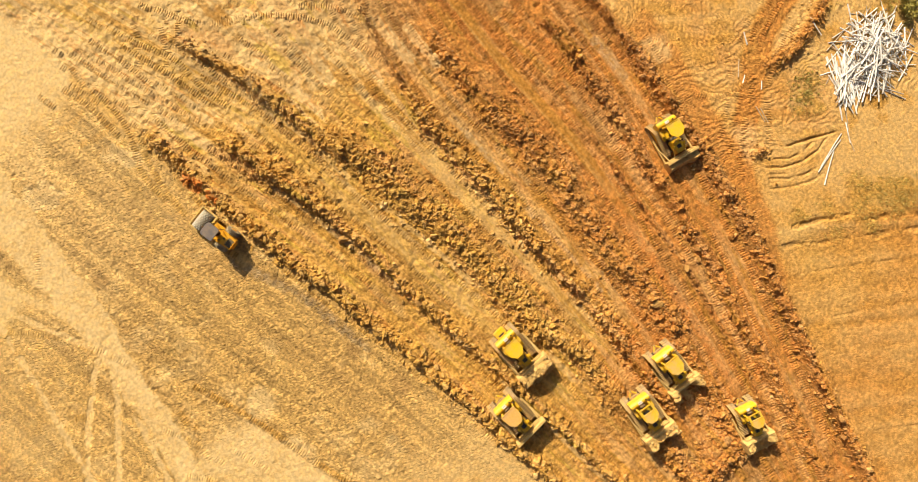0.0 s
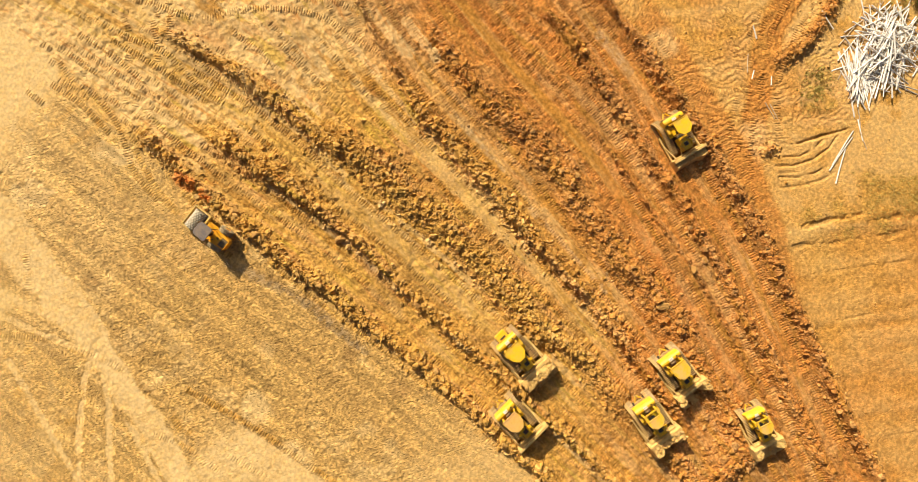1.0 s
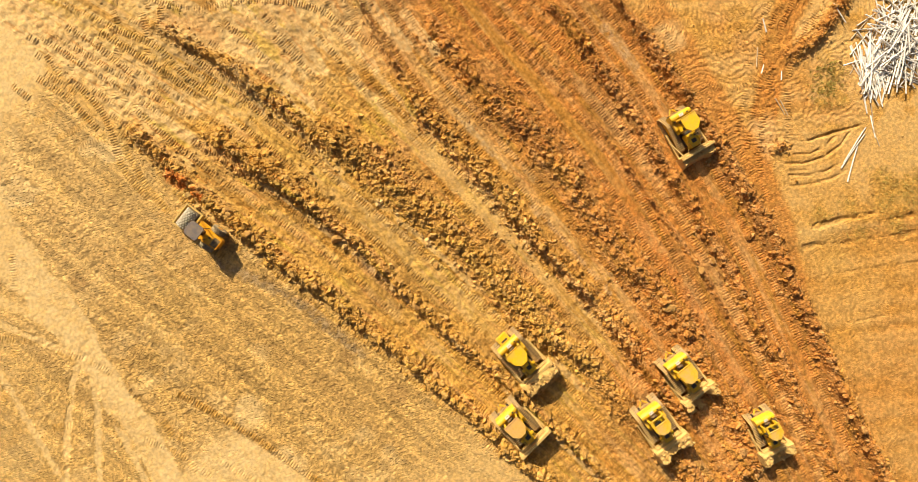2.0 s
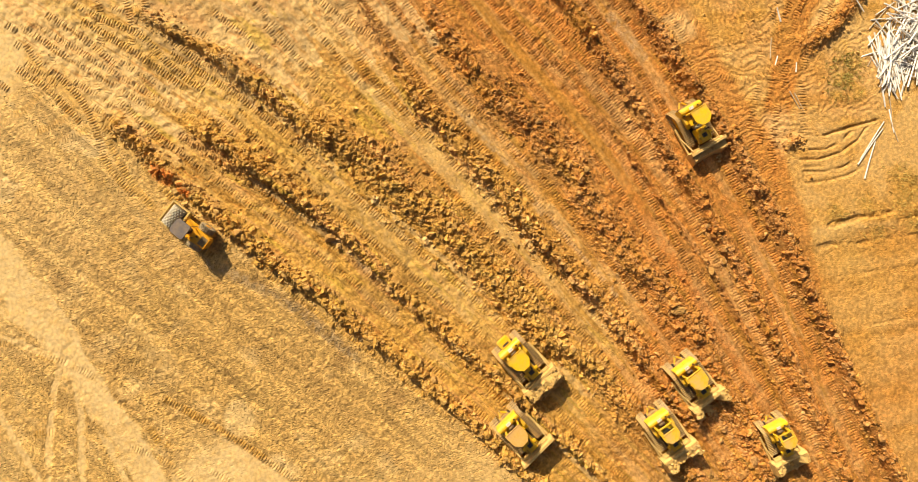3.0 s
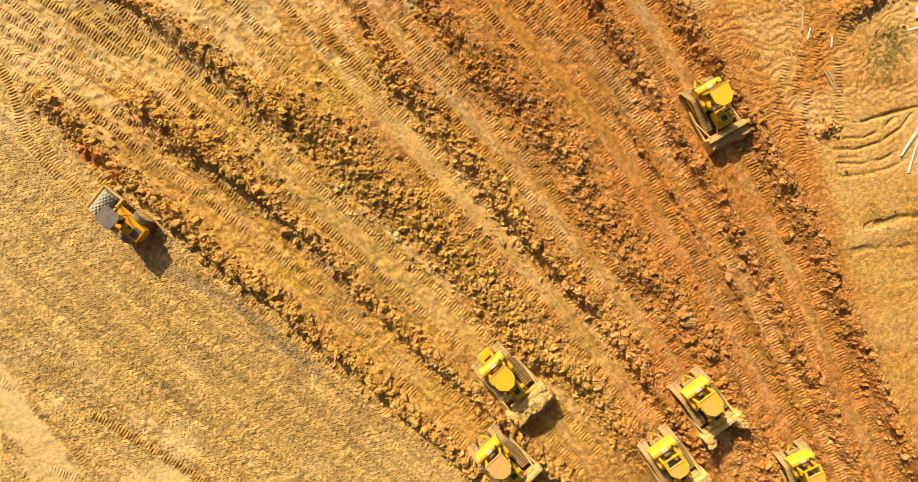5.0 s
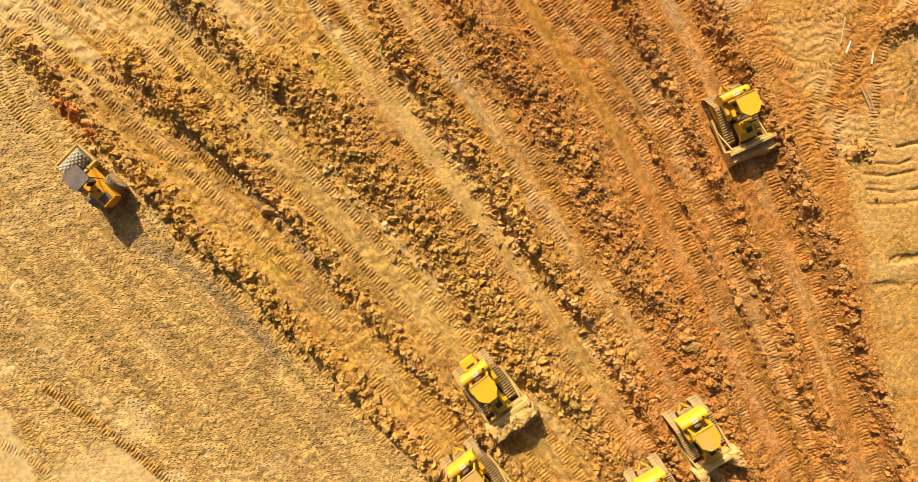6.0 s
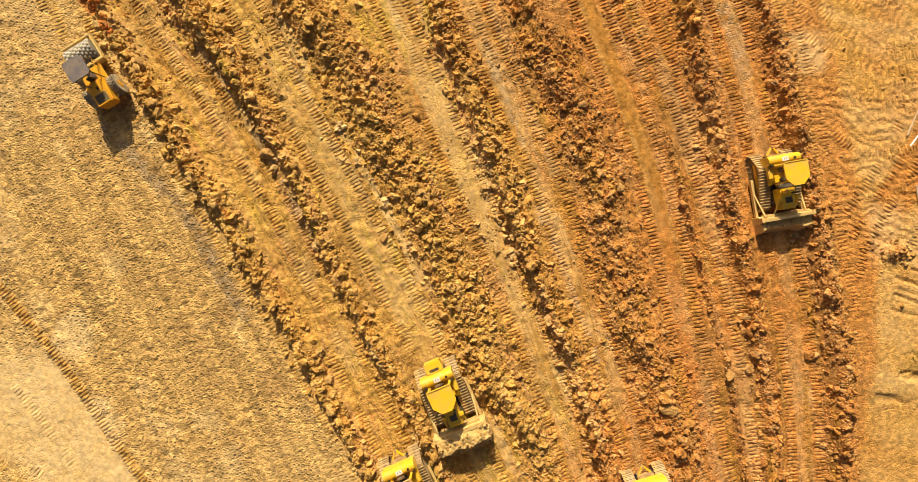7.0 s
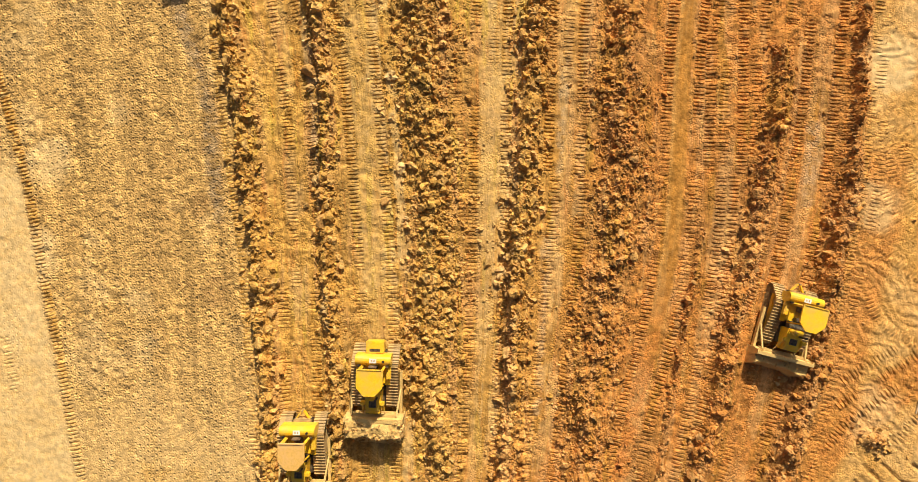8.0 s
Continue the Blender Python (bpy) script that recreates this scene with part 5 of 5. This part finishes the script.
def load(m, seed, label, full=1.0, middle=1.0):
    """The earth that a blade pushes: a loose mound against its front that spills over its top, with lumps on it; middle: how full it is half way along."""
    r = np.random.RandomState(seed)
    lx, ly = np.meshgrid(np.linspace(2.66, 5.0, 29), np.linspace(-2.12, 2.12, 61))
    share = full * (middle + (1 - middle) * smooth(0.5, 1.7, np.abs(ly)))
    edge = 3.2 + 1.0 * share + (rough(ly, ly * 0 + seed, 1.3, seed, 3) - 0.5) * 1.1 * share
    top = (1.74 + 0.3 * (rough(lx, ly, 0.9, seed + 5, 3) - 0.5) - 0.06 * (lx - 2.9)) * (0.25 + 0.75 * smooth(0.1, 0.7, share))
    lz = top * smooth(edge + 0.5, edge, lx) + (rough(lx, ly, 0.3, seed + 9, 2) - 0.5) * 0.16
    lz = np.where(lx < 2.7, np.minimum(lz, 1.5), lz) * smooth(2.12, 1.92, np.abs(ly)) - 0.06
    p = np.stack([lx, ly, lz], -1).reshape(-1, 3)
    turn, shift = np.array(m.to_3x3()), np.array(m.translation)
    p = p @ turn.T + shift
    first = (np.arange(60)[:, None] * 29 + np.arange(28)).ravel()
    quads = np.stack([first, first + 1, first + 30, first + 29], 1)
    mound = sheet("blade_load", p, quads, DRY_SPOIL, flat=True)
    tagged(mound, label, "earth load", kind="stuff")
    pick = r.choice(len(p), int(90 * full), replace=False)
    pick = pick[lx.ravel()[pick] > 2.9]
    size = np.clip(0.11 * np.exp(r.normal(0, 0.5, len(pick))), 0.05, 0.3)
    lumps("load_clods", p[pick, 0], p[pick, 1], size, "pale clods lying on the earth before a blade", lift=0.1, shapes=LARGE_ROCKS, tris=LARGE_TRIS, base_z=p[pick, 2], category="clods", dry=0.45)


bright = make_dozer("clean bright yellow bulldozer crossing red clay", YELLOW, YELLOW)
plain = make_dozer("yellow bulldozer with a dusty flat roof in its earth lane", YELLOW, YELLOW_DUSTY)
weighted = make_dozer("clean yellow bulldozer with a square counterweight behind", YELLOW, YELLOW, weight=True)
dusty = make_dozer("yellow bulldozer with a dusty tan roof and an empty blade", YELLOW, TAN_ROOF)
windowed = make_dozer("yellow bulldozer with a glazed roof and dusty roof plate", YELLOW, YELLOW_DUSTY, glazed=True)
spot_m, spot_l, spot_r = place(1.44, -12.9, -92), place(-3.75, -17.75, -90.5), place(30.55, -8.95, -104.5, 0.96)
spot_p, spot_q, spot_s = place(12.15, -26.2, -98, 0.97), place(6.7, -27.7, -100, 0.97), place(14.3, -36.55, -109, 0.88)
weighted.matrix_world, dusty.matrix_world, windowed.matrix_world, plain.matrix_world, bright.matrix_world = spot_m, spot_l, spot_q, spot_p, spot_r
copy_thing(windowed, spot_s)
for m, seed, full, middle in ((spot_m, 301, 1.0, 1.0), (spot_r, 302, 0.5, 0.8), (spot_p, 303, 0.8, 0.25), (spot_q, 304, 0.9, 0.6), (spot_s, 305, 0.8, 0.5)):
    load(m, seed, "pale earth heaped against a dozer blade", full, middle)


# ---- the roller ----
def make_roller():
    body = tagged(new("padfoot_roller"), "yellow padfoot soil roller with a dark grey canopy", "roller")
    # drum
    drum = part("drum", rod((1.75, -1.05, 0.72), (1.75, 1.05, 0.72), 0.62, segments=40), DRUM_STEEL, body, "pale steel drum with rows of pads")
    pads = bmesh.new()
    for k in range(9):
        y = -0.93 + k * 0.2325
        for j in range(14):
            a = 2 * math.pi * (j + 0.5 * (k % 2)) / 14
            pad = block(-0.085, 0.085, -0.075, 0.075, 0.0, 0.13, 0, shape=lambda px, py, pz: (px * (0.7 if pz > 0.05 else 1), py * (0.7 if pz > 0.05 else 1), pz))
            bmesh.ops.transform(pad, verts=pad.verts, matrix=Matrix.Translation((1.75 + 0.6 * math.cos(a), y, 0.72 + 0.6 * math.sin(a))) @ Matrix.Rotation(math.pi / 2 - a, 4, "Y"))
            joined(pads, pad)
    part("drum_pads", pads, PAD_STEEL, drum, "pale scoured steel pads")
    frame_bm = None
    for y in (-1.2, 1.2):
        frame_bm = block(0.72, 2.72, y - 0.07, y + 0.07, 0.55, 0.95, 0.03, bm=frame_bm)
    frame_bm = block(2.62, 2.78, -1.27, 1.27, 0.5, 0.95, 0.03, bm=frame_bm)
    frame_bm = block(0.6, 0.84, -1.27, 1.27, 0.5, 0.98, 0.03, bm=frame_bm)
    part("drum_frame", frame_bm, FRAME_TAN, body, "dusty tan frame round the drum")
    part("scraper", block(0.9, 1.0, -1.0, 1.0, 0.75, 0.95, 0.01), BLACK, body)
    part("joint", rod((0.25, 0, 0.45), (0.25, 0, 1.05), 0.2, bm=block(-0.1, 0.65, -0.25, 0.25, 0.55, 0.85, 0.04)), BLACK, body)
    # deck and canopy
    part("deck", block(-1.0, 0.35, -0.85, 0.85, 0.95, 1.12, 0.03), ORANGE, body)
    part("operator_seat", block(-0.7, -0.2, -0.25, 0.25, 1.12, 1.55, 0.06, bm=block(-0.85, -0.7, -0.25, 0.25, 1.3, 2.0, 0.05)), SEAT, body, "dark vinyl seat")
    wheel_bm = rod((0.1, 0, 1.75), (0.14, 0, 1.78), 0.2, segments=18)
    part("steering_column", rod((0.2, 0, 1.1), (0.12, 0, 1.76), 0.05, bm=wheel_bm), BLACK, body)
    for x in (0.3, -0.8):
        for y in (-0.68, 0.68):
            part("canopy_post", bar((x, y, 1.1), (x - 0.16, y, 2.8), 0.07, 0.07), BLACK, body)
    part("canopy", slab(((0.42, -0.5), (0.24, -0.76), (-0.98, -0.76), (-1.13, -0.62), (-1.13, 0.62), (-0.98, 0.76), (0.24, 0.76), (0.42, 0.5)), 2.78, 2.92, 0.05), GREY_ROOF, body, "dark grey canopy roof")
    for y in (-0.84, 0.84):
        part("hand_rail", rod((0.35, y, 1.12), (0.35, y, 1.9), 0.025, bm=rod((0.35, y, 1.9), (-0.3, y, 1.9), 0.025)), ORANGE, body)
    # engine hood with the grille behind
    hood = part("hood", block(-2.85, -0.95, -0.74, 0.74, 0.75, 1.8, 0.16, shape=lambda x, y, z: (x, y * (0.84 if x < -2 else 1.12) * (0.9 if z > 1.2 else 1.0), z - (0.14 if x < -2 and z > 1.2 else 0))), ORANGE, body, "orange-yellow engine hood narrowing to the rear")
    part("rear_grille", block(-2.76, -2.02, -0.46, 0.46, 1.6, 1.76, 0.02), BLACK, hood, "black radiator grille")
    bars_bm = None
    for x in (-2.68, -2.56, -2.44, -2.32, -2.2, -2.1):
        bars_bm = block(x, x + 0.02, -0.43, 0.43, 1.76, 1.775, 0, bm=bars_bm)
    part("grille_bars", bars_bm, STEEL, hood)
    part("grille_frame", block(-2.86, -2.76, -0.54, 0.54, 1.54, 1.8, 0.02, bm=block(-2.78, -2.0, 0.46, 0.54, 1.58, 1.8, 0.02, bm=block(-2.78, -2.0, -0.54, -0.46, 1.58, 1.8, 0.02))), ORANGE, hood)
    part("exhaust", rod((-1.35, 0.3, 1.7), (-1.35, 0.3, 2.15), 0.05), BLACK, hood)
    part("air_intake", block(-1.75, -1.5, -0.16, 0.02, 1.72, 1.79, 0.02), BLACK, hood)
    part("axle", rod((-1.55, -0.9, 0.75), (-1.55, 0.9, 0.75), 0.14), BLACK, body)
    for side in (-1, 1):
        y = side * 1.0
        tyre = part("tyre", rod((-1.55, y - 0.27, 0.75), (-1.55, y + 0.27, 0.75), 0.7, segments=36), RUBBER, body, "dusty rubber tyre with chevron lugs")
        lugs = bmesh.new()
        for k in range(22):
            for half in (-1, 1):
                a = 2 * math.pi * (k + (0.25 if half > 0 else -0.25)) / 22
                lug = block(-0.04, 0.04, 0.0, 0.27, -0.02, 0.06, 0, shape=lambda px, py, pz: (px + py * 0.35, py * half, pz))
                bmesh.ops.transform(lug, verts=lug.verts, matrix=Matrix.Translation((-1.55 + 0.7 * math.cos(a), y, 0.75 + 0.7 * math.sin(a))) @ Matrix.Rotation(math.pi / 2 - a, 4, "Y"))
                joined(lugs, lug)
        part("tyre_lugs", lugs, RUBBER, tyre)
        part("rim", rod((-1.55, y + side * 0.2, 0.75), (-1.55, y + side * 0.29, 0.75), 0.38, 0.3, segments=24), ORANGE, tyre)
    return body


roller = make_roller()
rz = float(ground_at(np.array([-12.4]), np.array([17.9]))[0][0])
roller.matrix_world = pose(-12.4, 17.9, rz + 0.02, 0, 0, 97)


# ---- poles: the heap beside the haul way and the stray ones ----
def pole_mesh(name, length, r, seed, material, split=False):
    """A trimmed pole, slightly bent and tapered, or a split half of one."""
    rr = random.Random(seed)
    bm = bmesh.new()
    rings, sides = 7, 8
    prev = None
    for i in range(rings):
        t = i / (rings - 1)
        cx, cz = (t - 0.5) * length, 0
        cy = math.sin(t * 3 + seed) * 0.04 * length / 4
        rad = r * (1.1 - 0.3 * t) * rr.uniform(0.94, 1.06)
        ring = [bm.verts.new((cx, cy + rad * math.cos(2 * math.pi * k / sides), max(cz + rad * math.sin(2 * math.pi * k / sides), -0.25 * rad if split else -9))) for k in range(sides)]
        if prev:
            for k in range(sides):
                bm.faces.new((prev[k], prev[(k + 1) % sides], ring[(k + 1) % sides], ring[k]))
        else:
            bm.faces.new(ring[::-1])
        prev = ring
    bm.faces.new(prev)
    bmesh.ops.recalc_face_normals(bm, faces=bm.faces)
    me = bpy.data.meshes.new(name)
    bm.to_mesh(me)
    bm.free()
    me.materials.append(material)
    return me


POLES = [pole_mesh("pole", length, r, k, POLE_BROWN if k in (3, 7) else POLE_WOOD, split=k in (2, 5)) for k, (length, r) in enumerate(((4.0, 0.066), (3.4, 0.07), (3.7, 0.08), (2.8, 0.055), (2.4, 0.06), (3.0, 0.085), (4.5, 0.07), (2.1, 0.048), (1.5, 0.075), (1.0, 0.06)))]
HEAP_TURN = -45.4  # the heap's long side
pile = tagged(new("pole_heap"), "untidy heap of bleached wooden poles on bare ground", "pole heap")
pile.location = (52.4, -20.6, float(ground_at(np.array([52.4]), np.array([-20.6]))[0][0]))
rp = random.Random(41)
for k in range(298):
    if k < 210:  # main heap
        a, b = rp.gauss(0.9, 1.75), rp.gauss(1.1, 2.3)
        turn = rp.choice((rp.gauss(60, 22), rp.gauss(-35, 25), rp.uniform(-90, 90)))
    else:  # the fan at its side, poles nearly parallel
        a, b = rp.gauss(-2.5, 0.65), rp.gauss(-2.0, 1.1)
        turn = rp.choice((rp.gauss(-78, 14), rp.gauss(70, 16)))
    a, b = max(-4.6, min(4.4, a)), max(-5.2, min(5.4, b))
    ca, sa = math.cos(radians(HEAP_TURN)), math.sin(radians(HEAP_TURN))
    dx, dy = a * ca - b * sa, a * sa + b * ca
    deep = max(0.0, 1 - math.hypot((a - 0.6) / 4.2, (b - 0.6) / 4.8)) if k < 210 else max(0.0, 0.5 - math.hypot((a + 3.0) / 3, (b + 2.6) / 4))
    z = float(ground_at(np.array([52.4 + dx]), np.array([-20.6 + dy]))[0][0]) - pile.location.z
    pole = new("pole", POLES[rp.randrange(8)])
    pole.parent = pile
    pole.matrix_local = pose(dx, dy, z + 0.1 + rp.uniform(0.0, 1.0) * deep * 1.1, rp.uniform(0, 360), rp.uniform(-7, 7) * (0.3 + deep), HEAP_TURN + turn)
LOOSE = (
    (44.7, -8.9, 60, 8), (41.7, -10.7, 42, 7), (41.2, -12.0, 30, 9), (42.1, -13.9, 42, 9), (39.6, -16.1, -105, 7), (39.8, -16.6, -108, 7),
    (41.6, -24.9, 9, 6), (42.2, -24.6, 12, 6), (40.6, -25.8, 28, 0), (45.0, -24.6, -125, 4), (45.9, -23.6, -128, 7), (44.4, -25.6, -115, 7), (51.0, -13.6, -105, 4),
)
for x, y, turn, k in LOOSE:
    z = float(ground_at(np.array([x]), np.array([y]))[0][0])
    stray = new("stray_pole", POLES[k])
    stray.matrix_world = pose(x, y, z + 0.09, 0, 0, turn)
    tagged(stray, "single bleached wooden pole lying on bare earth", "pole", group="stray poles by the heap")

# ---- boulders ----
for n, (x, y, size) in enumerate(((-3.4, 7.3, 0.55), (-2.4, -3.4, 0.45), (-9.3, 17.4, 0.5), (-9.4, 14.0, 0.42), (1.9, -2.0, 0.3), (19.5, -6.0, 0.36), (15.8, -22.4, 0.6), (21.15, -22.1, 0.36))):
    shapes, tris = rock_shapes(3, 1, 0.09)
    p = shapes[0] * (size * 1.25, size, size * 0.75)
    z = float(ground_at(np.array([x]), np.array([y]))[0][0])
    rock = sheet("boulder", p, tris, STONE, flat=True)
    rock.matrix_world = pose(x, y, z + size * 0.3, 0, 0, n * 57)
    tagged(rock, "pale rounded boulder among the clods", "boulder", group="boulders in the windrows")


# ---- grass and the shrub ----
def blades(name, x, y, tall, material, label, category, wide=0.03, lean=0.5):
    """Tufts of narrow leaves, as one object."""
    n = len(x)
    z = ground_at(x, y)[0]
    per = 9
    a = RNG.uniform(0, 2 * np.pi, (n, per))
    out = RNG.uniform(0.2, 1.0, (n, per)) * lean
    high = tall[:, None] * RNG.uniform(0.6, 1.1, (n, per))
    bx, by = x[:, None] + RNG.normal(0, 0.09, (n, per)), y[:, None] + RNG.normal(0, 0.09, (n, per))
    w = wide * RNG.uniform(0.6, 1.4, (n, per))
    tip = np.stack([bx + np.cos(a) * high * out, by + np.sin(a) * high * out, z[:, None] + high], -1)
    l = np.stack([bx - np.sin(a) * w, by + np.cos(a) * w, np.repeat(z[:, None], per, 1) - 0.02], -1)
    r = np.stack([bx + np.sin(a) * w, by - np.cos(a) * w, np.repeat(z[:, None], per, 1) - 0.02], -1)
    points = np.stack([l, r, tip], 2).reshape(-1, 3)
    return tagged(sheet(name, points, np.arange(len(points)).reshape(-1, 3), material, flat=True), label, category, kind="stuff")


def scatter(count, places):
    """Places strewn round centres (x, y, spread across, spread along the scarp)."""
    xs, ys = [], []
    for cx, cy, across, along, share in places:
        n = int(count * share)
        p, q = RNG.normal(0, across, n), RNG.normal(0, along, n)
        xs.append(cx + p * 0.6 + q * 0.8), ys.append(cy + p * 0.8 - q * 0.6)
    x, y = np.concatenate(xs), np.concatenate(ys)
    keep = (rough(x, y, 1.6, 151, 2) > 0.36) & (x > ROW_N(y) + 1)
    return x[keep], y[keep]


x, y = scatter(1700, [(cx, cy, size * 0.75, size * 0.75, size**2 / 31) for cx, cy, size in WEEDS])
blades("dry_grass", x, y, np.clip(RNG.normal(0.16, 0.06, len(x)), 0.05, 0.35), DRY_GRASS, "dry yellowish grass tufts on bare ground", "grass", wide=0.025, lean=0.9)
x, y = scatter(420, ((44.6, -18.1, 0.9, 0.9, 0.16), (46.6, -16.6, 0.8, 0.8, 0.1), (59.0, -19.6, 1.5, 1.5, 0.55)))
blades("green_grass", x, y, np.clip(RNG.normal(0.2, 0.06, len(x)), 0.08, 0.4), GREEN_LEAF, "olive green weeds growing beside the poles", "weeds", wide=0.035, lean=0.9)

shrub = tagged(new("shrub"), "low olive green shrub beside the pole heap", "shrub")
shrub.location = (60.0, -19.4, float(ground_at(np.array([60.0]), np.array([-19.4]))[0][0]))
stems = None
rs = random.Random(5)
tips = []
for k in range(14):
    a, o, h = rs.uniform(0, 6.28), rs.uniform(0.4, 1.7), rs.uniform(0.7, 1.5)
    tips.append((math.cos(a) * o, math.sin(a) * o, h))
    stems = rod((math.cos(a) * 0.1, math.sin(a) * 0.1, -0.05), tips[-1], 0.035, 0.012, segments=6, bm=stems)
part("stems", stems, POLE_BROWN, shrub)
n = 2600
pick = RNG.randint(0, 14, n)
c = np.array(tips)[pick] * RNG.uniform(0.35, 1.1, (n, 1)) + RNG.normal(0, 0.17, (n, 3))
c[:, 2] = np.abs(c[:, 2]) + 0.05
e1 = RNG.normal(size=(n, 3)) * 0.07
e2 = RNG.normal(size=(n, 3)) * 0.05
leaf = sheet("leaves", np.stack([c - e1, c + e2, c + e1, c - e2], 1).reshape(-1, 3), np.arange(4 * n).reshape(-1, 4), GREEN_LEAF, flat=True)
leaf.parent = shrub
leaf["kind"] = "stuff"
